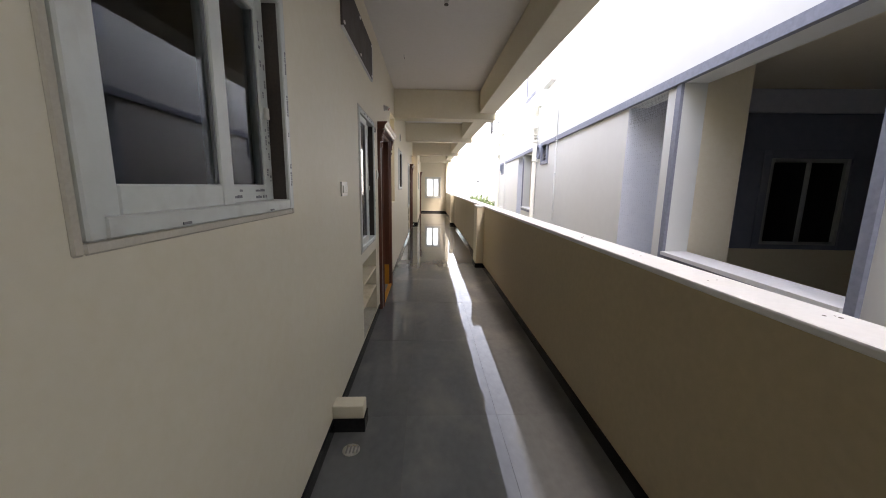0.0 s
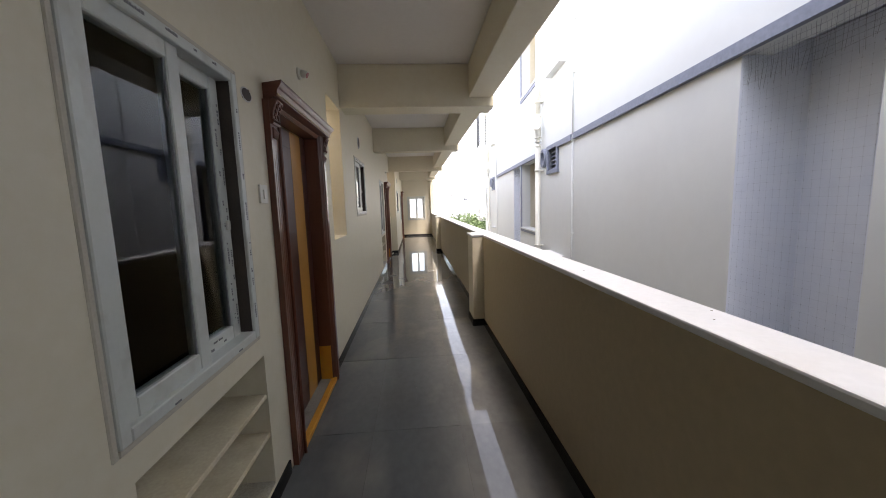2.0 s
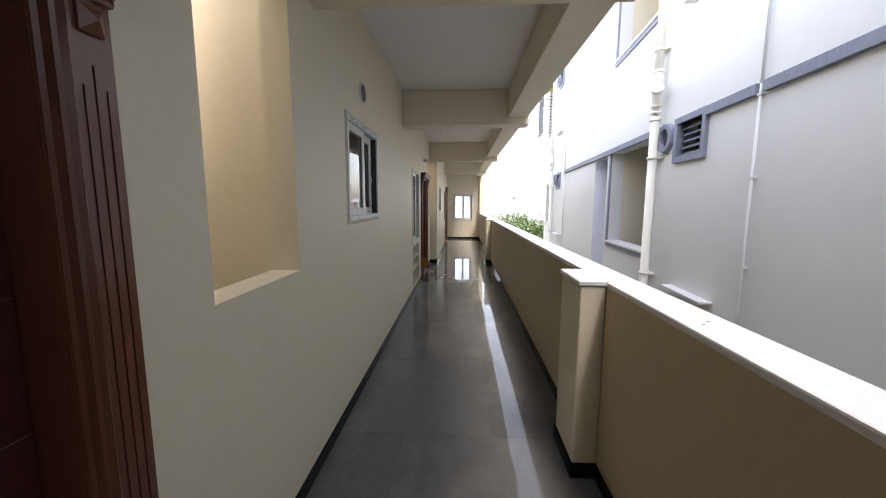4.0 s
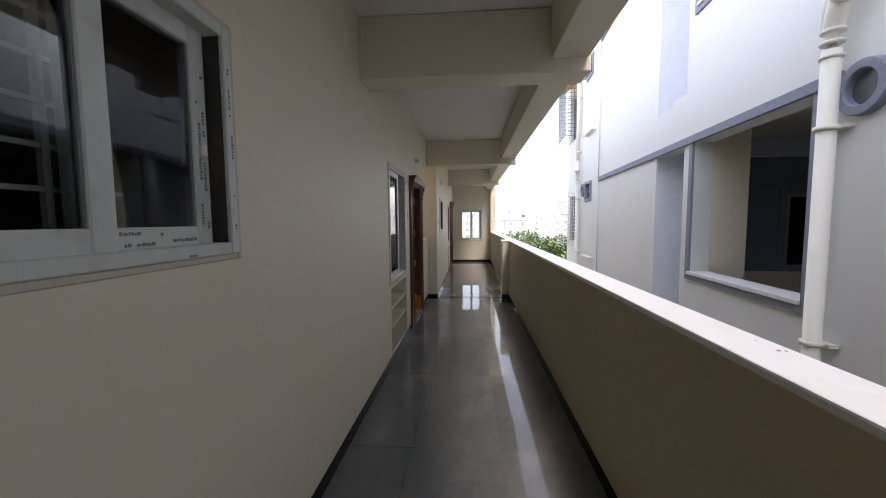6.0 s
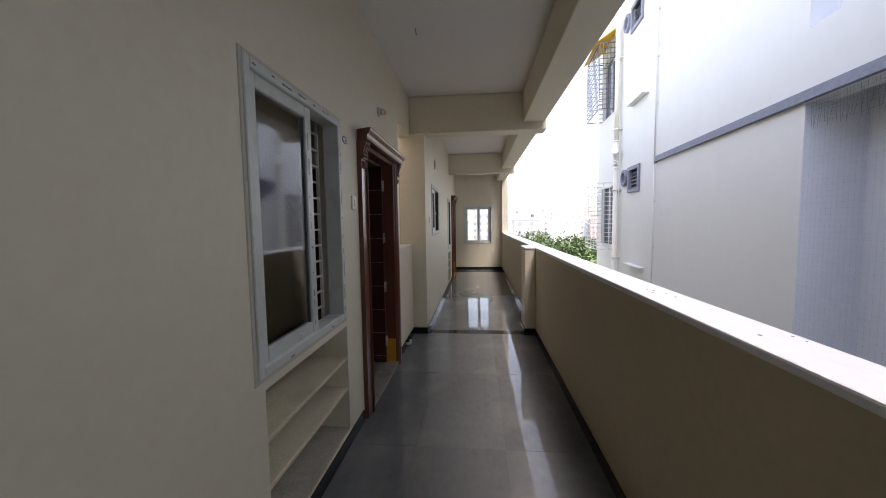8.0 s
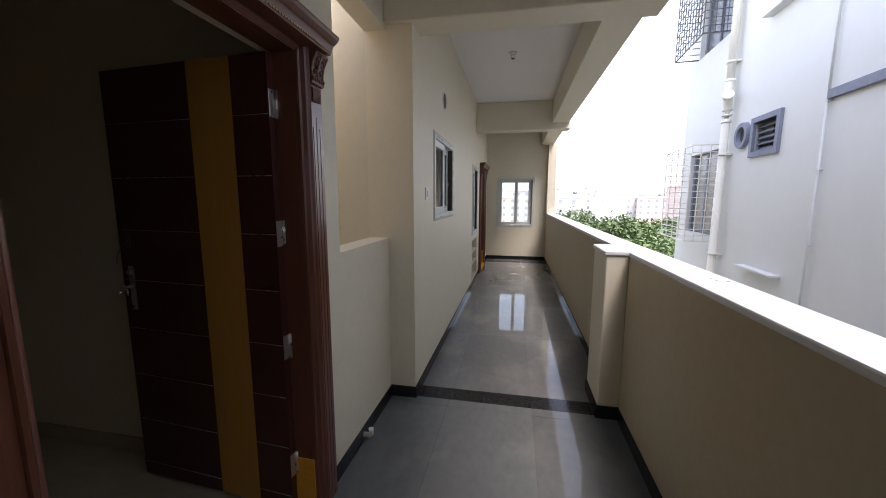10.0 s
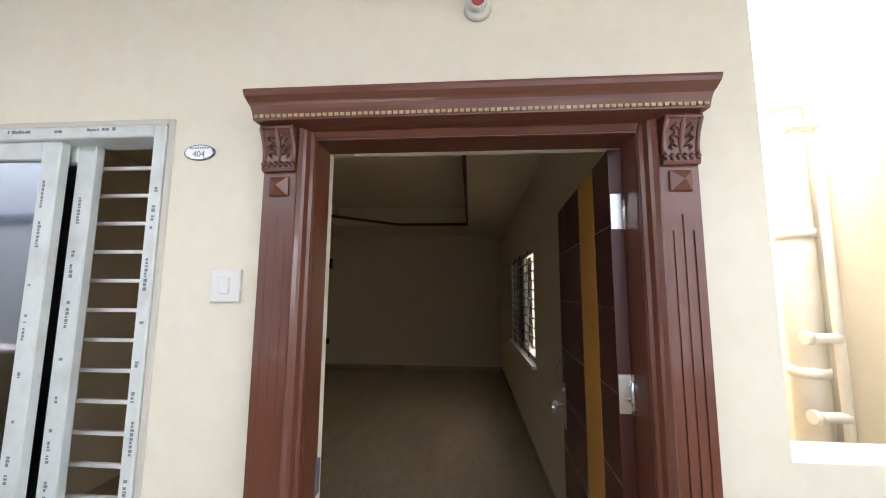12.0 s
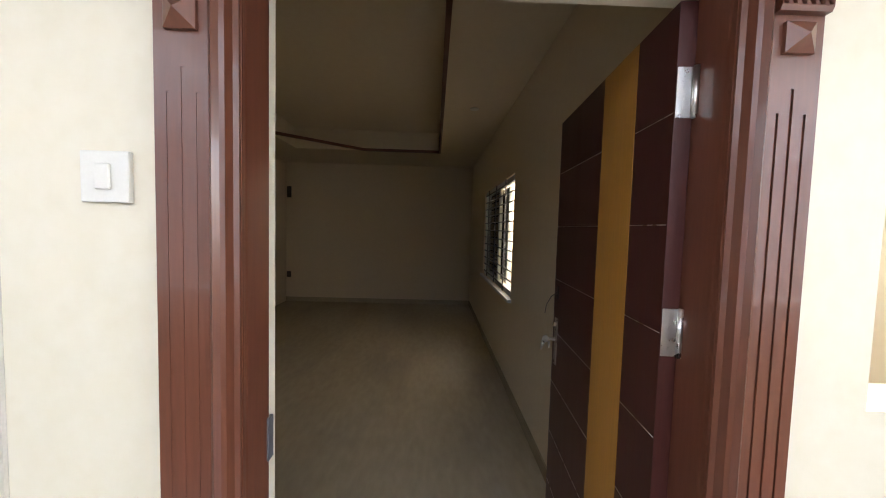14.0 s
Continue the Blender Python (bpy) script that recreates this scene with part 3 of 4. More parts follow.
# ---- sliding windows ----
def window(hole, wx, axis, open_half, label, glass=GLASS, grille=True, name="window", depth=None, bars=11, film=True):
    """A two-sash sliding window in a white frame; open_half slides the second sash behind the first."""
    a, b, z0, z1 = hole
    w = thing(name, label, "window", "sliding windows")

    def put(u0, u1, d0, d1, q0, q1):
        # d grows into the wall
        return (wx - d1, wx - d0, u0, u1, q0, q1) if axis == "y" else (u0, u1, wx + d0, wx + d1, q0, q1)

    f = 0.04
    part("plaster_edge", boxes(put(a - 0.022, a, -0.005, 0.03, z0 - 0.022, z1 + 0.022), put(b, b + 0.022, -0.005, 0.03, z0 - 0.022, z1 + 0.022),
                               put(a, b, -0.005, 0.03, z0 - 0.022, z0), put(a, b, -0.005, 0.03, z1, z1 + 0.022), bevel=0.004), PLASTER if film else UPVC, w, "uneven plaster edge")
    fr = part("frame", boxes(put(a, a + f, -0.012, 0.09, z0, z1), put(b - f, b, -0.012, 0.09, z0, z1), put(a + f, b - f, -0.012, 0.09, z0, z0 + f), put(a + f, b - f, -0.012, 0.09, z1 - f, z1), bevel=0.004), UPVC, w, "white frame with printed film")
    m = (a + b) / 2
    s = 0.066

    def sash(u0, u1, d0, d1):
        q0, q1 = z0 + f - 0.008, z1 - f + 0.008
        sh = part("sash", boxes(put(u0, u0 + s, d0, d1, q0, q1), put(u1 - s, u1, d0, d1, q0, q1), put(u0 + s, u1 - s, d0, d1, q0, q0 + s), put(u0 + s, u1 - s, d0, d1, q1 - s, q1), bevel=0.004), UPVC, w)
        dm = (d0 + d1) / 2
        g = part("pane", boxes(put(u0 + s, u1 - s, dm, dm + 0.005, q0 + s, q1 - s)), glass, sh, "clear pane" if glass is CLEAR else "dusty tinted pane" if glass is MILKY else "dark tinted pane")
        g.visible_shadow = False
        gk = boxes(put(u0 + s - 0.002, u0 + s + 0.006, dm - 0.008, dm - 0.001, q0 + s, q1 - s), put(u1 - s - 0.006, u1 - s + 0.002, dm - 0.008, dm - 0.001, q0 + s, q1 - s))
        part("gasket", gk, INK, sh, "black rubber gasket")
        return sh

    if film:
        # scraps of printed film along the frame, unreadable print as bars
        rng = random.Random(int(a * 100))
        bm = bmesh.new()

        def word(u, q, upright, d, length):
            # one run of print: uneven small strokes, now and then a second, fainter line
            at = 0.0
            while at < length:
                g, tall = rng.uniform(0.004, 0.011), rng.uniform(0.006, 0.011)
                if rng.random() < 0.86:
                    if upright:
                        box(bm, *put(u, u + tall, d - 0.0014, d + 0.0003, q + at, q + at + g))
                    else:
                        box(bm, *put(u + at, u + at + g, d - 0.0014, d + 0.0003, q, q + tall))
                at += g + rng.uniform(0.002, 0.004)

        def strip(q0, q1, fixed, upright, d):
            q = q0 + rng.uniform(0, 0.06)
            while q < q1 - 0.08:
                length = rng.choice((0.02, 0.075, 0.09))
                off = rng.uniform(-0.005, 0.005)
                word(*((fixed + off, q) if upright else (q, fixed + off)), upright, d, length)
                q += length + rng.uniform(0.04, 0.12)

        strip(z0 + 0.05, z1 - 0.05, b - f + 0.018, True, -0.012)
        strip(a + 0.05, b - 0.05, z1 - f + 0.018, False, -0.012)
        if open_half:
            strip(z0 + 0.08, z1 - 0.08, m + 0.06, True, 0.008)
            strip(z0 + 0.08, z1 - 0.08, m + 0.145, True, 0.048)
        else:
            for k in (0.018, 0.042):
                strip(z0 + 0.08, z1 - 0.08, b - f - 0.014 - s + k, True, 0.048)
                strip(m + 0.06, b - f - 0.08, z0 + f - 0.008 + k, False, 0.048)
        part("film_print", bm, INK, fr, "grey print on the protective film")
        bm = boxes(*[put(a + (b - a) * k, a + (b - a) * k + 0.03, -0.0145, -0.0125, z0 + 0.006, z0 + 0.012) for k in (0.25, 0.75)])
        part("drain_slot", bm, INK, fr, "small drain slot")
    sash(a + f - 0.008, m + (0.105 if open_half else 0.045), 0.008, 0.04)
    if open_half:
        sash(a + f + 0.09, m + 0.185, 0.048, 0.08)
    else:
        sh = sash(m - 0.02, b - f - 0.014, 0.048, 0.08)
        part("track", boxes(put(b - f - 0.003, b - f + 0.001, 0.002, 0.089, z0 + f - 0.002, z1 - f + 0.002), put(b - f - 0.0145, b - f - 0.003, 0.07, 0.088, z0 + f, z1 - f)), BROWN_BOARD, w, "dusty brown sliding track")
        zc = z0 + (z1 - z0) * 0.45
        part("latch", boxes(put(b - f - 0.06, b - f - 0.036, 0.034, 0.048, zc - 0.022, zc + 0.022), bevel=0.006, segments=2), PLASTIC, sh, "small latch")
    if grille:
        bm = bmesh.new()
        g = thing("window_grille", "horizontal steel safety bars behind the window", "grille", "window grilles")
        for k in range(bars):
            z = z0 + f + (z1 - z0 - 2 * f) * (k + 0.5) / bars
            bb = boxes(put(a + 0.03, b - 0.03, 0.13, 0.142, z - 0.006, z + 0.006))
            part("bar", bb, PALE_BAR, g)
        part("upright", boxes(put(a + 0.02, a + 0.035, 0.128, 0.145, z0, z1)), PALE_BAR, g)
        part("upright", boxes(put(b - 0.035, b - 0.02, 0.128, 0.145, z0, z1)), PALE_BAR, g)
        part("upright", boxes(put(m - 0.008, m + 0.008, 0.128, 0.145, z0, z1)), PALE_BAR, g)
    return w


window(SMALL_W[0], WX, "y", False, "white sliding window with printed film on its frame", bars=7)
window(SMALL_W[1], WX, "y", False, "white sliding window beside a round vent", bars=7)
window(TALL_W[0], WX, "y", False, "tall closed white sliding window above a shelf niche", bars=11)
window(TALL_W[1], WX, "y", True, "tall white sliding window standing half open", glass=MILKY, bars=12)
window(SMALL_2, X2, "y", False, "white sliding window in the far wall", bars=7)
window(TALL_2, X2, "y", False, "tall white sliding window near the corridor's end", bars=11)
window(FARWIN, END, "x", False, "white sliding window in the end wall with a bright view", glass=CLEAR, grille=False, film=False)

# shelf niches under the tall windows
def shelf_niche(hole, wx):
    a, b, z0, z1 = hole
    n = thing("shelf_niche", "cream plastered shoe-shelf niche below the window", "shelf", "shelf niches")
    d = -0.25
    part("back", boxes((d - 0.12, d - 0.1, a - 0.02, b + 0.02, z0 - 0.02, z1 + 0.02)), CREAM, n)
    part("side", boxes((d - 0.1, WB - 0.001, a - 0.02, a, z0 - 0.02, z1 + 0.02)), CREAM, n)
    part("side", boxes((d - 0.1, WB - 0.001, b, b + 0.02, z0 - 0.02, z1 + 0.02)), CREAM, n)
    part("top", boxes((d - 0.1, WB - 0.001, a, b, z1, z1 + 0.02)), CREAM, n)
    part("floor_slab", boxes((d - 0.1, wx - 0.002, a + 0.001, b - 0.001, z0 - 0.02, z0 + 0.012)), DUST_SLAB, n, "dusty stone bottom")
    for k in (0.395, 0.69):
        z = z0 + (z1 - z0) * k
        part("shelf", boxes((d - 0.1, wx - 0.004, a + 0.001, b - 0.001, z - 0.012, z + 0.012), bevel=0.004), DUSTY, n, "thin dusty plastered shelf")


for hole in NICHES:
    shelf_niche(hole, WX)
shelf_niche(NICHE_2, X2)

# ---- small fixtures on the walls ----
def switch(y, z, wx, rockers, label):
    s = thing("switch_plate", label, "switch", "switch plates")
    w = 0.09 if rockers == 1 else 0.165
    part("plate", boxes((wx, wx + 0.012, y - w / 2, y + w / 2, z - 0.048, z + 0.048), bevel=0.003, segments=2), PLASTIC, s)
    for k in range(rockers):
        c = y + (k - (rockers - 1) / 2) * 0.062
        part("rocker", boxes((wx + 0.012, wx + 0.019, c - (0.014 if rockers == 1 else 0.029), c + (0.014 if rockers == 1 else 0.029), z - 0.024, z + 0.024), bevel=0.002), PLASTIC, s)


switch(2.60, 1.482, WX, 2, "ivory double rocker switch on the wall")
switch(4.275, 1.625, WX, 1, "ivory bell switch beside the closed door")
switch(12.062, 1.648, WX, 1, "ivory bell switch beside the open door")
switch(14.70, 1.535, X2, 1, "ivory switch on the far wall")


def disc(x, y, z, ry, rz, thick, n=28):
    bm = bmesh.new()
    a = [bm.verts.new((x, y + ry * math.cos(2 * math.pi * k / n), z + rz * math.sin(2 * math.pi * k / n))) for k in range(n)]
    b = [bm.verts.new((x + thick, y + ry * 0.97 * math.cos(2 * math.pi * k / n), z + rz * 0.97 * math.sin(2 * math.pi * k / n))) for k in range(n)]
    for k in range(n):
        bm.faces.new((a[k], a[(k + 1) % n], b[(k + 1) % n], b[k]))
    bm.faces.new(a[::-1])
    bm.faces.new(b)
    return bm


def writing(text, size, x, y, z, mat, parent):
    cu = bpy.data.curves.new("digits", "FONT")
    cu.body, cu.size, cu.align_x, cu.align_y, cu.extrude = text, size, "CENTER", "CENTER", 0.0004
    ob = new("digits", cu)
    ob.data.materials.append(mat)
    ob.parent = parent
    ob.matrix_basis = Matrix.Translation((x, y, z)) @ Euler((radians(90), 0, radians(90))).to_matrix().to_4x4()
    return ob


plate = thing("number_plate", "oval steel door number plate reading 404", "sign")
part("rim", disc(WX, 11.94, 2.058, 0.051, 0.026, 0.004), DARK_STEEL, plate, "dark oval rim")
face = part("face", disc(WX + 0.004, 11.94, 2.058, 0.046, 0.0225, 0.0015), STEEL, plate, "polished steel face")
writing("404", 0.027, WX + 0.0062, 11.94, 2.051, INK, plate)
part("small_print", boxes(*[(WX + 0.0056, WX + 0.0062, 11.91 + k * 0.008, 11.915 + k * 0.008, 2.069, 2.074) for k in range(8)]), INK, plate, "line of tiny print")
hole_plate = thing("wall_plate", "dark oval door number plate", "sign")
part("rim", disc(WX, 4.19, 2.10, 0.057, 0.034, 0.004), STEEL, hole_plate)
part("face", disc(WX + 0.004, 4.19, 2.10, 0.05, 0.028, 0.001), BROWN_BOARD, hole_plate)
for y, z, wx in ((5.09, 2.505, WX), (12.80, 2.495, WX)):
    lamp = thing("lamp_holder", "white bulb holder without a bulb above the door", "lamp holder", "bulb holders")
    bm = bmesh.new()
    tube(bm, [(wx, y, z), (wx + 0.02, y, z)], [0.042, 0.036], 16)
    part("base", bm, PLASTIC, lamp)
    bm = bmesh.new()
    tube(bm, [(wx + 0.02, y, z), (wx + 0.045, y, z - 0.004), (wx + 0.062, y, z - 0.012)], [0.027, 0.026, 0.026], 14)
    part("socket", bm, PLASTIC, lamp)
    bm = bmesh.new()
    tube(bm, [(wx + 0.0615, y, z - 0.0118), (wx + 0.065, y, z - 0.0135)], 0.021, 12)
    part("contact", bm, RED, lamp, "dark red inside of the socket")
for y, z, wx in ((7.88, 2.485, WX), (15.44, 2.43, X2)):
    v = thing("round_vent", "round grey exhaust vent cover high on the wall", "vent", "round vents")
    part("rim", disc(wx, y, z, 0.085, 0.085, 0.008), CAP, v)
    part("cover", disc(wx + 0.008, y, z, 0.072, 0.072, 0.002), GROUT, v, "dark mesh")
board = thing("meter_board", "dark brown plywood board fixed high on the wall", "board")
part("panel", boxes((WX, WX + 0.015, 2.68, 3.98, 2.545, 2.885), bevel=0.002), BROWN_BOARD, board)
for yy in (2.72, 3.33, 3.94):
    for zz in (2.575, 2.855):
        part("clip", boxes((WX + 0.015, WX + 0.022, yy - 0.015, yy + 0.015, zz - 0.008, zz + 0.008), bevel=0.001), PALE_BAR, board)
part("edge_strip", boxes((WX, WX + 0.018, 3.981, 3.992, 2.545, 2.885), (WX, WX + 0.018, 2.68, 3.98, 2.534, 2.544)), CAP, board, "pale chipped edge")
for x, y in ((0.709, 3.51), (0.80, 16.24)):
    rose = thing("ceiling_lamp_holder", "white bulb holder hanging from the ceiling", "lamp holder", "ceiling bulb holders")
    bm = bmesh.new()
    tube(bm, [(x, y, HIGH), (x, y, HIGH - 0.02)], [0.045, 0.04], 16)
    part("base", bm, PLASTIC, rose)
    bm = bmesh.new()
    tube(bm, [(x, y, HIGH - 0.02), (x, y, HIGH - 0.06)], [0.026, 0.022], 14)
    part("socket", bm, PLASTIC, rose)
    bm = bmesh.new()
    tube(bm, [(x, y, HIGH - 0.06), (x, y, HIGH - 0.068)], 0.019, 12)
    part("contact", bm, BROWN_BOARD, rose, "dark inside of the socket")
for x, y in ((0.253, 4.95), (0.354, 12.67)):
    bm = bmesh.new()
    tube(bm, [(x, y, HIGH), (x, y, HIGH - 0.03), (x + 0.008, y, HIGH - 0.045), (x, y, HIGH - 0.055)], 0.0035, 6)
    solid("ceiling_hook", bm, DARK_STEEL, "small dark wire hook in the ceiling", "hook", "ceiling hooks")
stub = thing("pipe_box", "small cream plastered pipe box with a black granite base", "box")
part("top", boxes((WX, 0.17, 2.11, 2.22, 0.085, 0.17), bevel=0.005), CREAM, stub)
part("base", boxes((WX, 0.178, 2.10, 2.228, 0.0, 0.085), bevel=0.002), GRANITE, stub)
drain = thing("floor_drain", "round steel floor drain grating", "drain")
bm = bmesh.new()
tube(bm, [(0.125, 1.946, 0.0), (0.125, 1.946, 0.004)], 0.05, 20)
part("ring", bm, STEEL, drain)
part("slot", boxes(*[(0.095 + 0.02 * k, 0.105 + 0.02 * k, 1.915, 1.977, 0.004, 0.0046) for k in range(4)]), INK, drain)
bm = bmesh.new()
tube(bm, [(WX + 0.012, 13.78, 0.045), (0.03, 13.78, 0.045), (0.04, 13.78, 0.055), (0.04, 13.78, 0.09)], 0.016, 10)
solid("pipe_stub", bm, CREAM_PIPE, "short white plastic pipe stub at the skirting", "pipe")
# holes for rail posts in the parapet's top
rng = random.Random(5)
for y in (0.9, 1.35, 1.9, 2.6, 3.3, 4.1, 4.55, 5.3, 6.0, 8.2, 9.6, 10.6, 11.2, 11.35, 12.4, 13.5):
    for k in range(rng.choice((1, 2, 3, 4))):
        x, yy = PX + 0.05 + rng.random() * 0.11, y + rng.random() * 0.12
        bm = bmesh.new()
        tube(bm, [(x, yy, PZ - 0.001), (x, yy, PZ + 0.0008)], 0.0025 + rng.random() * 0.004, 8)
        solid("drill_hole", bm, GROUT, "small dark drill hole in the parapet's top", "hole", "drill holes")

# pipes in the service shaft
pipes = thing("waste_pipe", "cream plastic waste pipes in the service shaft", "pipe")
bm = bmesh.new()
tube(bm, [(-0.74, 14.25, 0.0), (-0.74, 14.25, HIGH + 0.5)], 0.065, 16)
part("riser", bm, CREAM_PIPE, pipes)
bm = bmesh.new()
tube(bm, [(-0.6, 14.26, 0.0), (-0.6, 14.26, HIGH + 0.5)], 0.018, 10)
part("thin_pipe", bm, CREAM_PIPE, pipes)
for z in (1.15, 1.457, 2.35):
    bm = bmesh.new()
    tube(bm, [(-0.6, 14.26, z), (-0.6, 14.2, z), (-0.6, 14.15, z)], [0.022, 0.02, 0.02], 10)
    tube(bm, [(-0.6, 14.15, z), (-0.6, 14.125, z)], 0.028, 10)
    part("branch", bm, CREAM_PIPE, pipes, "capped branch")
for z in (1.3, 1.9, 2.5):
    bm = bmesh.new()
    tube(bm, [(-0.74, 14.25, z - 0.02), (-0.74, 14.25, z + 0.02)], 0.072, 16)
    part("clamp", bm, CREAM_PIPE, pipes, "pipe collar")

# ---- the room behind the open door ----
trim_z = 2.80
tx0, tx1, ty0, ty1 = -5.33, -1.2, 10.4, 12.73
bm = bmesh.new()
for d in ((BACK, WB, ty1, 13.42, trim_z, HIGH), (BACK, WB, 9.7, ty0, trim_z, HIGH), (BACK, tx0, ty0, ty1, trim_z, HIGH), (tx1, WB, ty0, ty1, trim_z, HIGH)):
    box(bm, *d)
structure("tray_ceiling", bm, ROOM, "off-white false ceiling with a raised tray", "ceiling")
bm = boxes((tx0, tx1, ty1 - 0.02, ty1 + 0.015, trim_z - 0.012, trim_z + 0.03), (tx0 - 0.015, tx0 + 0.02, 11.5, ty1 + 0.015, trim_z - 0.012, trim_z + 0.03), (tx1 - 0.02, tx1 + 0.015, ty0, ty1 - 0.02, trim_z - 0.012, trim_z + 0.03))
extrude_profile(bm, [(0, trim_z - 0.012), (0.035, trim_z - 0.012), (0.035, trim_z + 0.03), (0, trim_z + 0.03)], lambda u, v, k: ((tx0 - 0.015 + u, 11.5, v) if k == 0 else (tx0 + 0.9 + u, 10.45, v)))
structure("tray_trim", bm, WOOD, "dark brown wooden moulding round the tray ceiling", "trim")
structure("room_skirting", boxes((BACK, BACK + 0.012, 9.7, 13.42, 0.012, 0.1), (BACK + 0.012, WB - 1.05, 13.408, 13.42, 0.012, 0.1)), ROOM_TILE, "beige tile skirting of the room", "baseboard")
structure("door_sill_stone", boxes((WB - 0.16, WB, DOORS[1][0], DOORS[1][1], 0.012, 0.018)), DUST, "stained grey stone sill inside the door", "trim")
rw = thing("room_window", "room window with a pale frame and dark grille bars", "window")
part("frame", boxes((RWIN[0], RWIN[0] + 0.05, 13.44, 13.5, RWIN[2], RWIN[3]), (RWIN[1] - 0.05, RWIN[1], 13.44, 13.5, RWIN[2], RWIN[3]), (RWIN[0] + 0.05, RWIN[1] - 0.05, 13.44, 13.5, RWIN[3] - 0.05, RWIN[3]), (RWIN[0] + 0.05, RWIN[1] - 0.05, 13.44, 13.5, RWIN[2], RWIN[2] + 0.05)), UPVC, rw)
part("sill", boxes((RWIN[0] - 0.05, RWIN[1] + 0.05, 13.38, 13.42, RWIN[2] - 0.03, RWIN[2])), CAP, rw)
for k in range(12):
    z = RWIN[2] + 0.06 + k * 0.098
    part("bar", boxes((RWIN[0] + 0.03, RWIN[1] - 0.03, 13.424, 13.436, z - 0.006, z + 0.006)), DARK_STEEL, rw)
part("sash", boxes((-3.78, -3.70, 13.462, 13.495, RWIN[2] + 0.05, RWIN[3] - 0.05), (-3.42, -3.36, 13.5025, 13.535, RWIN[2] + 0.05, RWIN[3] - 0.05), (-4.5, -4.45, 13.5025, 13.535, RWIN[2] + 0.05, RWIN[3] - 0.05)), UPVC, rw, "pale sliding sash stiles")
for x0, x1, yy in ((-4.67, -3.78, 13.475), (-4.45, -3.42, 13.515)):
    pane = part("pane", boxes((x0, x1, yy, yy + 0.005, RWIN[2] + 0.05, RWIN[3] - 0.05)), TINTED, rw, "dark tinted pane")
    pane.visible_shadow = False
for k in range(3):
    x = RWIN[0] + 0.3 + k * 0.6
    part("upright", boxes((x - 0.008, x + 0.008, 13.424, 13.437, RWIN[2], RWIN[3])), DARK_STEEL, rw)
ac = thing("switch_board", "grey switch board on the back wall of the room", "switch board")
part("plate", boxes((BACK, BACK + 0.03, 9.72, 9.80, 2.1, 2.32), bevel=0.004), BROWN_BOARD, ac)
ac = thing("socket_plate", "small grey socket plate low on the back wall", "socket")
part("plate", boxes((BACK, BACK + 0.02, 9.72, 9.80, 0.5, 0.62), bevel=0.004), BROWN_BOARD, ac)
bm = bmesh.new()
tube(bm, [(-3.1, 13.055, trim_z), (-3.1, 13.055, trim_z - 0.008)], 0.045, 18)
solid("downlight", bm, PLASTIC, "unlit round white ceiling downlight", "lamp")

# ---- the building across the gap ----
SKEW = 0.079
BX = Matrix.Translation((2.741, 0, 0)) @ Matrix.Rotation(-math.atan(SKEW), 4, "Z")
house = thing("neighbour_building", "pale grey rendered apartment building with slate blue bands", "building", at=BX)
B0, B1 = -9.0, 20.75
STOREY, LOW, TOP = 3.34, -10.5, 6.3
PERIOD = 8.37
holes, face_holes = [], []
for s in range(-3, 2):
    for p in (-1, 0, 1):
        o, z = 10.36 + PERIOD * p, STOREY * s
        if p < 1:
            holes += [(o - 0.1, o + 1.7, 0.86 + z, 2.52 + z), (o + 1.97, o + 2.85, (-0.6 if s == 0 else -0.18) + z, 2.52 + z)]
        v = 9.0 + PERIOD * p
        holes += [(v, v + 0.54, 2.15 + z, 2.55 + z)]
    holes.append((19.05, 20.3, 0.85 + STOREY * s, 2.35 + STOREY * s))
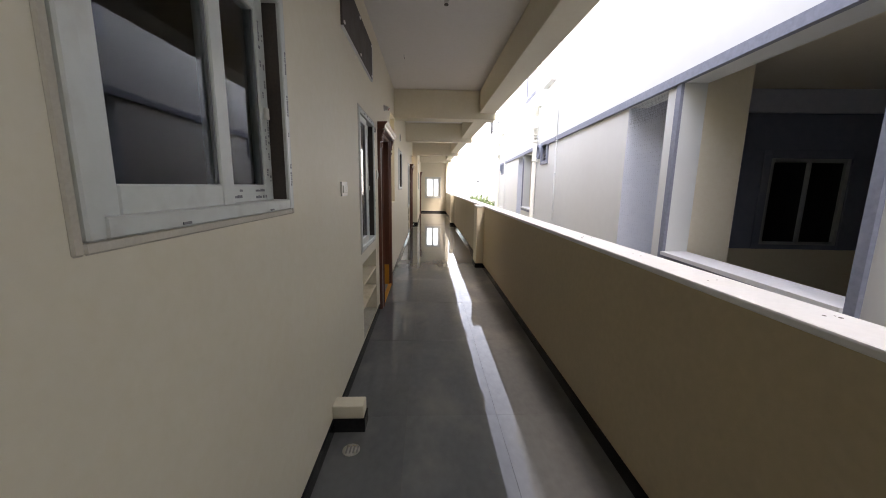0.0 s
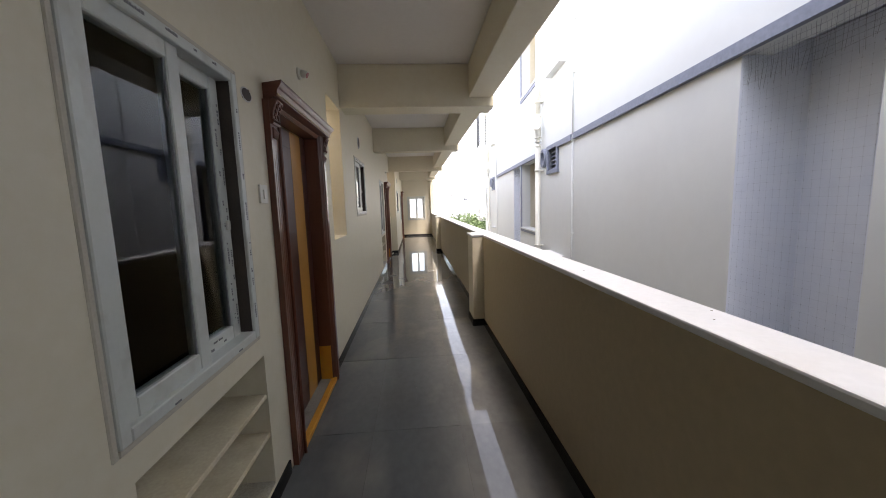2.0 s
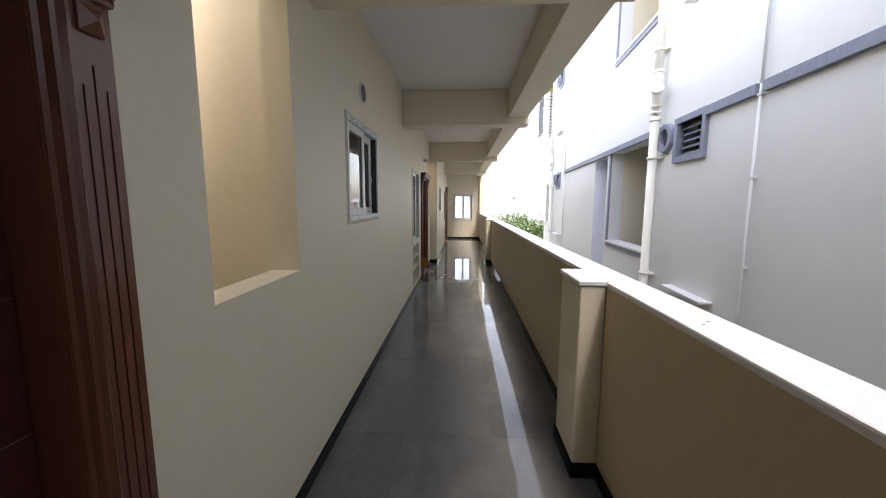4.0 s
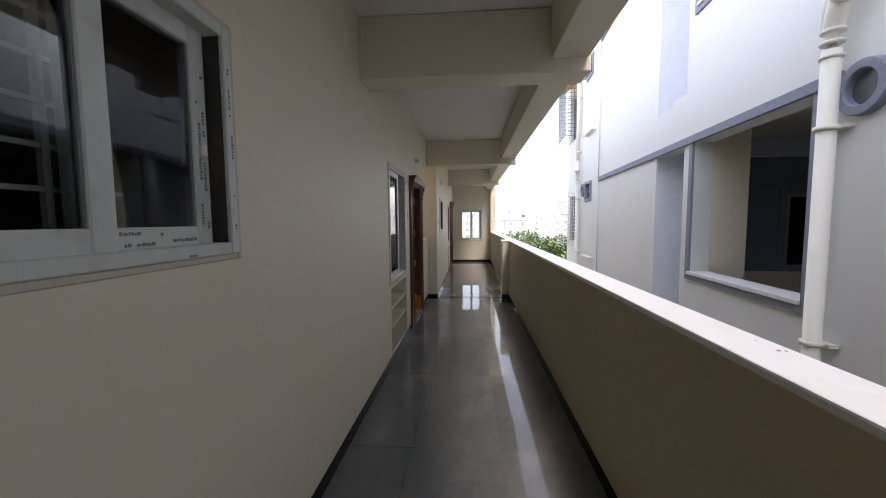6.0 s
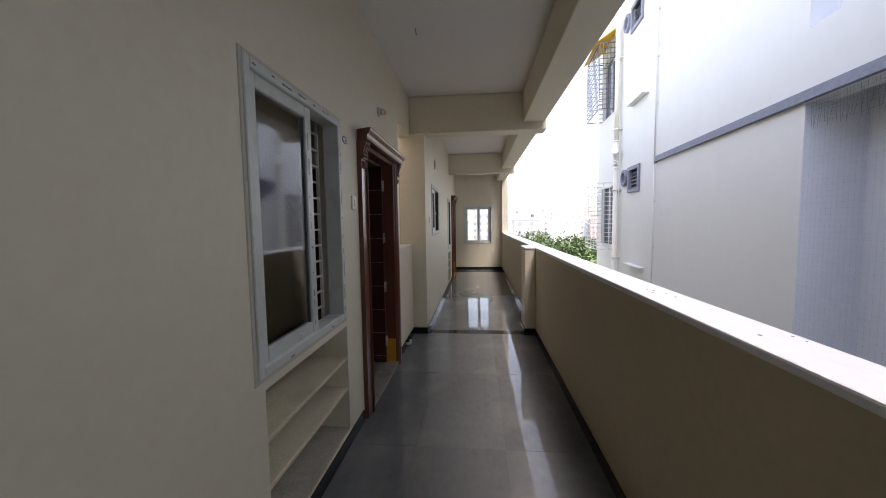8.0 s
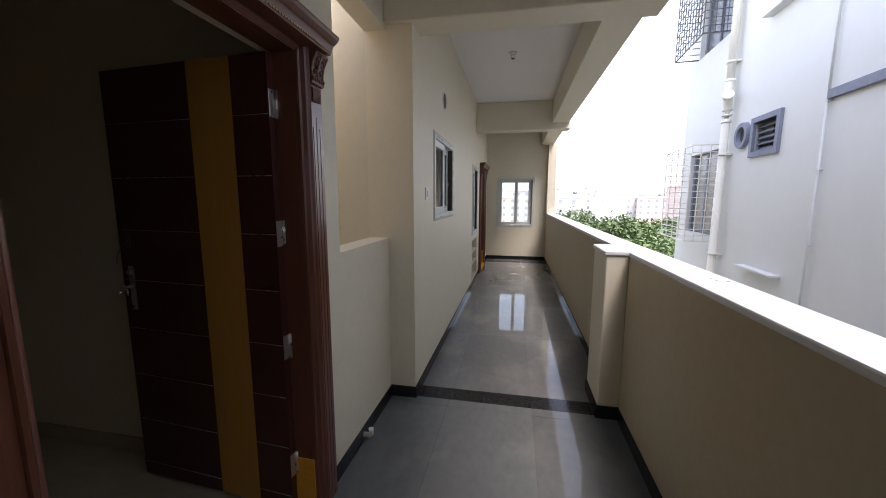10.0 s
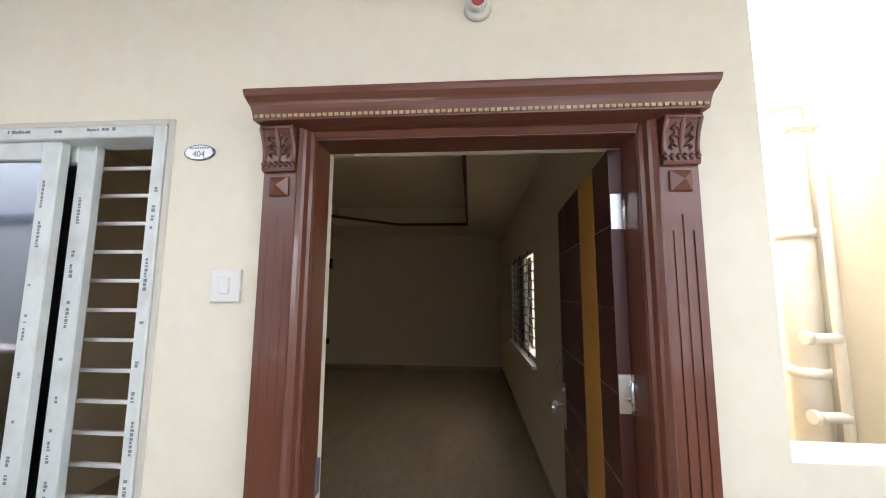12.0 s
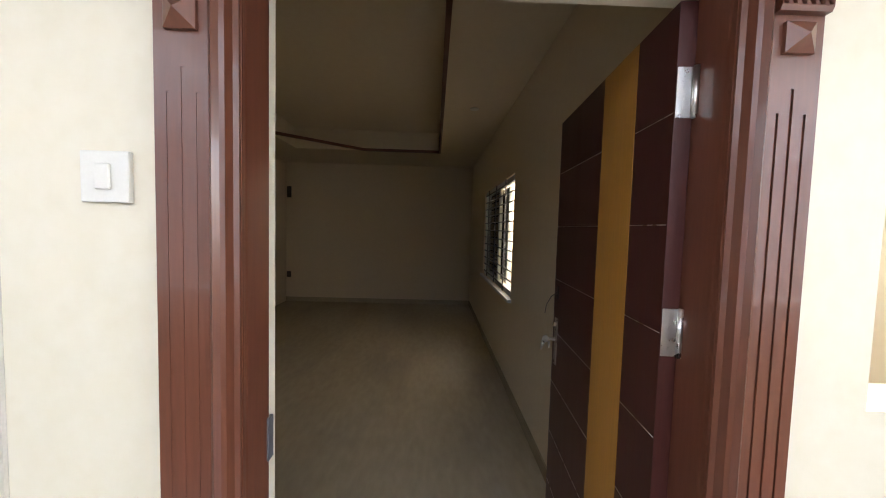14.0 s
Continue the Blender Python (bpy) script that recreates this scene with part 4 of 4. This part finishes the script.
# the tall slot runs past the slab
wall = part("wall", pierced("y", B0, B1, LOW, TOP, 0.0, 0.22, holes), OUTER, house, "pale grey rendered wall")
part("wall", boxes((0.22, 9.0, B1 - 0.2, B1, LOW, TOP)), OUTER, house)
part("wall", boxes((0.22, 9.0, B0, B0 + 0.2, LOW, TOP)), OUTER, house)
part("wall", boxes((8.8, 9.0, B0 + 0.2, B1 - 0.2, LOW, TOP)), OUTER, house)
part("roof", boxes((0.0, 9.0, B0, B1, TOP, TOP + 0.2)), OUTER, house)
for s in (-1, 0, 1):
    z = STOREY * s
    for p in (-1, 0):
        o = 10.36 + PERIOD * p
        v = 9.0 + PERIOD * (p + 1)
        # band from louvre to louvre, broken at the conduit, with the frame round the opening
        runs = [(o - 0.32, 16.5)] if p == 0 else [(o - 0.32, v - 0.9), (v - 0.81, v - 0.07)]
        for b0, b1 in runs:
            part("band", boxes((-0.05, -0.001, b0, b1, 2.52 + z, 2.61 + z)), BAND, house, "slate blue band")
        part("opening_frame", boxes((-0.03, 0.0, o + 1.7, o + 1.78, 0.77 + z, 2.52 + z), (-0.03, 0.0, o - 0.16, o - 0.1, 0.77 + z, 2.52 + z), (-0.03, 0.0, o - 0.1, o + 1.7, 0.77 + z, 0.838 + z)), BAND, house, "slate blue surround")
        part("sill", boxes((-0.05, 0.22, o - 0.1, o + 1.7, 0.84 + z, 0.875 + z)), CAP, house, "white sill")
        # balcony room behind the opening: a short cream return, then an end wall with a window
        far = o + 2.85
        part("balcony_floor", boxes((0.22, 3.65, o - 0.75, far + 0.15, z - 0.05, z + 0.02)), OUTER, house)
        part("balcony_ceiling", boxes((0.22, 3.65, o - 0.75, far + 0.15, 2.75 + z, 2.87 + z)), CREAM, house, "cream balcony ceiling")
        part("balcony_side", boxes((0.22, 0.64, o + 1.7, o + 1.8, z + 0.02, 2.75 + z), bevel=0.004), CREAM, house, "cream return beside the opening")
        part("balcony_side", boxes((0.22, 3.5, o - 0.75, o - 0.62, z + 0.02, 2.75 + z)), CREAM, house, "cream side wall")
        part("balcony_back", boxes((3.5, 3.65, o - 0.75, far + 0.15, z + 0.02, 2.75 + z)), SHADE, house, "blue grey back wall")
        w0, w1, q0, q1 = 1.86, 2.86, 0.80 + z, 1.92 + z
        wm = (w0 + w1) / 2
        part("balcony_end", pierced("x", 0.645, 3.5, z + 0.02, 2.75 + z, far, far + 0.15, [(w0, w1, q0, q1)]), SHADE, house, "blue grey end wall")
        part("balcony_dado", boxes((0.645, 3.5, far - 0.014, far - 0.001, z + 0.02, 0.74 + z)), CREAM, house, "cream lower part of the end wall")
        part("balcony_beam", boxes((0.645, 3.5, far - 0.06, far - 0.001, 2.47 + z, 2.75 + z), bevel=0.005), BLUE, house, "pale blue grey beam")
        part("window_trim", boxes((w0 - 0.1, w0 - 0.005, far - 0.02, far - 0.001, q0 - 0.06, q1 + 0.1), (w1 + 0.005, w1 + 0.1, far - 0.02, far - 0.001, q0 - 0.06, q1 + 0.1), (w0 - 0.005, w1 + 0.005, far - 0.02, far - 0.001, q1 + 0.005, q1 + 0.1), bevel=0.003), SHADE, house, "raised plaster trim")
        wf = part("balcony_window", boxes((w0, w0 + 0.05, far, far + 0.07, q0, q1), (w1 - 0.05, w1, far, far + 0.07, q0, q1), (w0 + 0.05, w1 - 0.05, far, far + 0.07, q1 - 0.05, q1), (w0 + 0.05, w1 - 0.05, far, far + 0.07, q0, q0 + 0.04), (wm - 0.03, wm + 0.03, far + 0.01, far + 0.05, q0 + 0.04, q1 - 0.05), bevel=0.003), ALU, house, "grey aluminium sliding window")
        for g0, g1, gy in ((w0 + 0.049, wm - 0.028, far + 0.025), (wm + 0.028, w1 - 0.049, far + 0.04)):
            part("glass", boxes((g0, g1, gy, gy + 0.006, q0 + 0.039, q1 - 0.049)), BLACK_PANE, wf, "dark glass")
        # deep vertical slot, with a bird net of knotted thread across it
        part("slot_side", boxes((0.22, 0.64, far, far + 0.15, z - 0.7, 2.62 + z)), SLOT, house, "pale blue side of the slot")
        part("slot_side", boxes((0.22, 0.64, o + 1.805, o + 1.97, z - 0.7, 2.62 + z)), SLOT, house, "pale blue side of the slot")
        part("slot_lining", boxes((0.002, 0.22, far - 0.002, far, (z - 0.6) if s == 0 else z - 0.18, 2.52 + z)), SLOT, house)
        part("slot_back", boxes((0.5, 0.64, o + 1.97, far, z - 0.7, 2.62 + z)), SLOT, house)
        if s == 0:
            low = z - 0.58
            cols, lines = 18, int((2.51 + z - low) / 0.05)
            bm = bmesh.new()
            for k in range(cols):
                box(bm, 0.014, 0.0142, o + 1.99 + k * 0.05, o + 1.9902 + k * 0.05, low, 2.515 + z)
            for k in range(lines):
                box(bm, 0.014, 0.0142, o + 1.972, far - 0.003, low + k * 0.05, low + 0.0002 + k * 0.05)
            # the slack top of the net hangs in a doubled fold
            rng = random.Random(17 + p)
            for k in range(30):
                y0 = o + 1.975 + k * 0.029
                tube(bm, [(0.02, y0, 2.515 + z), (0.024, y0 + rng.uniform(-0.012, 0.012), 2.4 + z), (0.02, y0 + rng.uniform(-0.02, 0.02), 2.31 + z - rng.random() * 0.07)], 0.0009, 4)
            for k in range(7):
                zz = 2.5 + z - k * 0.03
                tube(bm, [(0.022, o + 1.973, zz), (0.025, o + 2.3, zz - rng.random() * 0.03), (0.022, far - 0.004, zz)], 0.0008, 4)
            part("net", bm, NET, house, "grey bird net")
            bm = bmesh.new()
            for k in range(cols):
                for n in range(lines):
                    box(bm, 0.013, 0.0152, o + 1.989 + k * 0.05, o + 1.9912 + k * 0.05, low - 0.001 + n * 0.05, low + 0.0012 + n * 0.05)
            part("net_knots", bm, NET, house, "knots of the bird net")
    for p in (-1, 0, 1):
        v = 9.0 + PERIOD * p
        fr = part("louvre_frame", boxes((-0.04, 0.1, v - 0.07, v, 2.08 + z, 2.62 + z), (-0.04, 0.1, v + 0.54, v + 0.61, 2.08 + z, 2.62 + z), (-0.04, 0.1, v, v + 0.54, 2.55 + z, 2.62 + z), (-0.04, 0.1, v, v + 0.54, 2.08 + z, 2.15 + z)), BAND, house, "slate blue louvre frame")
        for k in range(5):
            bm = bmesh.new()
            extrude_profile(bm, [(0.02, 0.0), (0.09, 0.05), (0.095, 0.045), (0.025, -0.005)], lambda a, b, kk: (a, v if kk == 0 else v + 0.54, 2.17 + z + k * 0.076 + b))
            part("slat", bm, BAND, fr, "glass-like dark slat")
        # flat dark sheet stands for the unlit hollow behind the slats
        part("louvre_back", boxes((0.2, 0.215, v, v + 0.54, 2.15 + z, 2.55 + z)), PANE_AND_HOLLOW, house)
        # round exhaust: a thick collar; a flat dark disc stands for its shaded bore
        bm = bmesh.new()
        cy, cz = v + 0.85, 2.43 + z
        n = 28
        ring = [[bm.verts.new((x, cy + r * math.cos(2 * math.pi * k / n), cz + r * math.sin(2 * math.pi * k / n))) for k in range(n)] for x, r in ((0.0, 0.19), (-0.055, 0.185), (-0.06, 0.18), (-0.06, 0.125), (-0.05, 0.12), (-0.002, 0.115))]
        for a, b in zip(ring, ring[1:]):
            for k in range(n):
                bm.faces.new((a[k], a[(k + 1) % n], b[(k + 1) % n], b[k]))
        er = part("exhaust_ring", bm, BAND, house, "round exhaust surround")
        part("exhaust_hole", disc(-0.004, cy, cz, 0.115, 0.115, 0.001), PANE_AND_HOLLOW, er, "flat dark disc for the exhaust's shaded bore")
        part("ledge", boxes((-0.13, 0.0, v - 0.42, v + 0.45, 0.54 + z, 0.565 + z), bevel=0.003), CAP, house, "small white ledge")
        bm = bmesh.new()
        tube(bm, [(-0.03, v - 0.855, z - 0.74), (-0.03, v - 0.855, z + 2.6)], 0.014, 6)
        for zz in (0.2, 1.0, 1.8, 2.5):
            box(bm, -0.045, 0.0, v - 0.88, v - 0.83, z + zz, z + zz + 0.02)
        part("conduit", bm, OUTER, house, "thin clipped conduit")
for p in (0, 1):
    yv = 10.03 if p == 0 else 18.62
    pipe = thing("drain_pipe", "cream plastic drain pipe clamped to the neighbouring wall", "pipe", "drain pipes", at=BX)
    bm = bmesh.new()
    tube(bm, [(-0.1, yv, LOW), (-0.1, yv, 2.75)], 0.057, 14)
    part("riser", bm, CREAM_PIPE, pipe)
    bm = bmesh.new()
    tube(bm, [(-0.1, yv, 2.7), (-0.1, yv, 2.9), (-0.12, yv - 0.05, 3.0), (-0.16, yv - 0.14, 3.08)], [0.064, 0.064, 0.064, 0.064], 14)
    tube(bm, [(-0.1, yv, 2.9), (-0.1, yv, 3.35)], [0.064, 0.064], 14)
    for zz in (2.7, 2.8, 2.88, 3.32):
        tube(bm, [(-0.1, yv, zz - 0.012), (-0.1, yv, zz), (-0.1, yv, zz + 0.012)], [0.066, 0.076, 0.066], 14)
    tube(bm, [(-0.155, yv - 0.125, 3.07), (-0.17, yv - 0.165, 3.09)], 0.078, 14)
    part("elbow", bm, CREAM_PIPE, pipe, "branch fitting")
    bm = bmesh.new()
    tube(bm, [(-0.1, yv, 3.3), (-0.1, yv, TOP)], 0.055, 12)
    part("riser", bm, CREAM_PIPE, pipe)
    for z in (-1.5, 0.6, 2.2, 3.6, 5.2):
        bm = bmesh.new()
        tube(bm, [(-0.1, yv, z - 0.015), (-0.1, yv, z + 0.015)], 0.075, 12)
        box(bm, -0.06, 0.0, yv - 0.1, yv + 0.1, z - 0.012, z + 0.012)
        part("clamp", bm, CREAM_PIPE, pipe)

# cage grilles on the neighbour's end windows
for s, mat, lab in ((0, PALE_BAR, "pale steel box grille over the neighbour's window"), (1, DARK_STEEL, "dark steel box grille with a yellow awning sheet")):
    z = STOREY * s
    g = thing("box_grille", lab, "grille", "box grilles", at=BX)
    y0, y1, z0, z1, out = 18.98, 20.35, 0.75 + z + 0.1 * s, 2.4 + z, -0.42
    for zz in (z0, z1):
        part("rail", boxes((out, 0, y0, y0 + 0.02, zz, zz + 0.02), (out, 0, y1 - 0.02, y1, zz, zz + 0.02), (out, out + 0.02, y0 + 0.02, y1 - 0.02, zz, zz + 0.02)), mat, g)
    n = 15 if s == 0 else 13
    for k in range(1, n):
        zz = z0 + (z1 - z0) * k / n
        part("bar", boxes((out, out + 0.012, y0, y1, zz - 0.006, zz + 0.006), (out, 0, y0, y0 + 0.012, zz - 0.006, zz + 0.006), (out, 0, y1 - 0.012, y1, zz - 0.006, zz + 0.006)), mat, g)
    for k in range(5 if s == 0 else 11):
        yy = y0 + (y1 - y0 - 0.02) * k / (4 if s == 0 else 10)
        part("upright", boxes((out, out + 0.014, yy, yy + 0.014, z0, z1)), mat, g)
    for k in range(1, 3 if s == 0 else 5):
        xx = out * k / (3 if s == 0 else 5)
        part("upright", boxes((xx, xx + 0.012, y0, y0 + 0.012, z0, z1)), mat, g)
    if s:
        bm = bmesh.new()
        extrude_profile(bm, [(0.0, z1 + 0.35), (out - 0.1, z1 + 0.02), (out - 0.1, z1), (0.0, z1 + 0.33)], lambda a, b, k: (a, y0 - 0.05 if k == 0 else y1 + 0.05, b))
        part("awning", bm, AWNING, g, "yellow sheet awning")
    wy = part("window", boxes((0.08, 0.14, 19.05, 19.12, 0.85 + z, 2.35 + z), (0.08, 0.14, 20.23, 20.3, 0.85 + z, 2.35 + z), (0.08, 0.14, 19.64, 19.71, 0.85 + z, 2.35 + z)), BAND, house)
    part("glass", boxes((0.1, 0.11, 19.12, 20.23, 0.85 + z, 2.35 + z)), PANE_AND_HOLLOW, wy)

# ---- ground, trees and the town ----
GZ = -10.5
structure("ground", boxes((-2500, 2500, -2500, 2500, GZ - 1, GZ)), EARTH, "dry green and brown ground reaching the horizon", "ground")
OWN = boxes((BACK - 3, 1.75, START - 0.5, END + 0.3, GZ, -0.16))
structure("own_building", OWN, OUTER, "rendered lower storeys under the corridor", "building")
structure("own_upper", boxes((WB, 1.715, START, END, 3.275, 3.45), (BACK - 0.2, WB, START, 5.7, 3.275, 3.45), (BACK - 0.2, WB, 6.8, 13.4, 3.275, 3.45), (BACK - 0.2, WB, Y2 + 0.2, END, 3.275, 3.45)), OUTER, "roof slab over the corridor and rooms", "roof")


def tree_meshes(seed, height, spread):
    rng = random.Random(seed)
    bm = bmesh.new()
    tube(bm, [(0, 0, 0), (0.1, 0.05, height * 0.35), (0.0, 0.15, height * 0.6)], [0.22, 0.16, 0.1], 7)
    centres = []
    for k in range(7):
        a = 2 * math.pi * k / 7 + rng.random()
        r = spread * (0.35 + 0.5 * rng.random())
        p = Vector((r * math.cos(a), r * math.sin(a), height * (0.6 + 0.28 * rng.random())))
        tube(bm, [(0.05, 0.08, height * 0.42), p * 0.5 + Vector((0, 0, height * 0.25)), p], [0.09, 0.06, 0.025], 5)
        centres.append(p)
    centres.append(Vector((0, 0, height * 0.88)))
    trunk = mesh_of("trunk", bm, BARK)
    verts, faces = [], []
    for c in centres:
        for _ in range(210):
            d = Vector((rng.gauss(0, 1), rng.gauss(0, 1), rng.gauss(0, 0.75)))
            d = d.normalized() * (spread * 0.48) * (0.45 + 0.65 * rng.random())
            d.z *= 0.75
            p = c + d
            q = Euler((rng.uniform(-0.9, 0.9), rng.uniform(-0.9, 0.9), rng.uniform(0, 6.28))).to_matrix()
            s = rng.uniform(0.16, 0.34)
            i = len(verts)
            verts += [p + q @ Vector(v) for v in ((-s, 0, 0), (0, -s * 0.5, 0.04), (s, 0, -0.03), (0, s * 0.5, 0.04))]
            faces.append((i, i + 1, i + 2, i + 3))
    me = bpy.data.meshes.new("crown")
    me.from_pydata(verts, [], faces)
    me.materials.append(FOLIAGE)
    return trunk, me


kinds = [tree_meshes(11 + k, h, w) for k, (h, w) in enumerate(((8.8, 3.6), (8.0, 3.2), (9.6, 4.0), (7.2, 3.4)))]
rng = random.Random(3)
spots = [(rng.uniform(0.5, 34), rng.uniform(30, 78)) for _ in range(74)] + [(rng.uniform(-34, 0.5), rng.uniform(45, 90)) for _ in range(22)]
for x, y in spots:
    tr, cr = kinds[rng.randrange(4)]
    t = thing("tree", "leafy green tree among others beside the town", "tree", "trees by the town", at=pose(x, y, GZ, 0, 0, rng.uniform(0, 360)) @ Matrix.Scale(rng.uniform(0.75, 1.1), 4))
    for nm, me in (("trunk", tr), ("crown", cr)):
        o = new(nm, me)
        o.parent = t


def town_house(x, y, w, d, floors, mat):
    h = thing("town_house", "pale flat-roofed town house seen far off", "house", "houses of the town", at=pose(x, y, GZ, 0, 0, rng.uniform(-12, 12)))
    z1 = floors * 3.1
    part("wall", boxes((-w / 2, w / 2, -d / 2, d / 2, 0, z1)), mat, h)
    part("roof", boxes((-w / 2 - 0.3, w / 2 + 0.3, -d / 2 - 0.3, d / 2 + 0.3, z1, z1 + 0.25), (-w / 2, w / 2, -d / 2, -d / 2 + 0.2, z1 + 0.25, z1 + 1.0)), TOWN[0], h)
    part("stair_head", boxes((-w / 6, w / 6, -d / 6, d / 3, z1 + 0.25, z1 + 2.6)), mat, h)
    n = max(2, int(w / 3))
    for f in range(floors):
        for k in range(n):
            cx = -w / 2 + w * (k + 0.5) / n
            part("window", boxes((cx - 0.6, cx + 0.6, -d / 2 - 0.03, -d / 2 + 0.02, f * 3.1 + 1.0, f * 3.1 + 2.3)), FAR_PANE, h)
    if rng.random() < 0.7:
        bm = bmesh.new()
        tube(bm, [(w / 4, 0, z1 + 0.25), (w / 4, 0, z1 + 2.0)], 0.7, 10)
        part("water_tank", bm, PANE_AND_HOLLOW, h, "black roof water tank")


for k in range(46):
    x = rng.uniform(-70, 150)
    y = rng.uniform(100, 240)
    town_house(x, y, rng.uniform(8, 15), rng.uniform(8, 12), rng.choice((3, 4, 4, 5)), rng.choice(TOWN))

# ---- floor tiles of the corridor, each one a piece of its own ----
floor = structure("floor", boxes((WB, PX, START, END, -0.012, -0.006)), GROUT, "polished grey stone-look tile floor with thin joints", "floor")
band_y0, band_y1 = 14.35, 14.51
structure("floor_band", boxes((X2 + 0.012, PX - 0.152, band_y0, band_y1, -0.006, 0.0005)), GRANITE, "polished black granite strip across the floor", "floor")
rng = random.Random(8)
xs = [WX - 0.02, 0.43, 1.03, PX - 0.002]
shared = {}


def tile_mesh(w, d):
    key = (round(w, 3), round(d, 3))
    if key not in shared:
        bm = boxes((-w / 2 + 0.0008, w / 2 - 0.0008, -d / 2 + 0.0008, d / 2 - 0.0008, -0.005, 0.0))
        shared[key] = mesh_of("tile", bm, TILE)
    return shared[key]


def lay(x0, x1, y0, y1):
    ob = new("tile", tile_mesh(x1 - x0, y1 - y0))
    ob.parent = floor
    ob.matrix_basis = pose((x0 + x1) / 2, (y0 + y1) / 2, rng.uniform(-0.0004, 0.0), rng.uniform(-0.12, 0.12), rng.uniform(-0.14, 0.14), 0)


ys = [3.457 + 1.2 * k for k in range(-5, 16)]
rows_y = [START] + [y for y in ys if START < y < band_y0 - 0.05] + [band_y0]
for a, b in zip(rows_y, rows_y[1:]):
    for c, d in zip(xs, xs[1:]):
        lay(c, d, a, b)
rows_y = [band_y1] + [band_y1 + 1.2 * k for k in range(1, 6) if band_y1 + 1.2 * k < END - 0.3] + [END]
for a, b in zip(rows_y, rows_y[1:]):
    for c, d in zip([X2, 0.43, 1.03, PX - 0.002], [0.43, 1.03, PX - 0.002]):
        lay(c, d, a, b)
rng = random.Random(31)
for x, y, n in ((0.95, 1.75, 5), (0.62, 9.0, 6), (0.8, 9.05, 4), (0.55, 8.6, 3), (0.72, 5.2, 4), (0.9, 12.1, 3)):
    px, py = x, y
    bm = bmesh.new()
    for k in range(n):
        qx, qy = px + rng.uniform(-0.03, 0.06), py + rng.uniform(0.0, 0.05)
        tube(bm, [(px, py, 0.0003), (qx, qy, 0.0003)], rng.uniform(0.0008, 0.0022), 5)
        px, py = qx + rng.uniform(-0.004, 0.012), qy
    solid("scuff_mark", bm, GROUT, "thin dark scuff mark on the polished floor", "mark", "scuff marks")
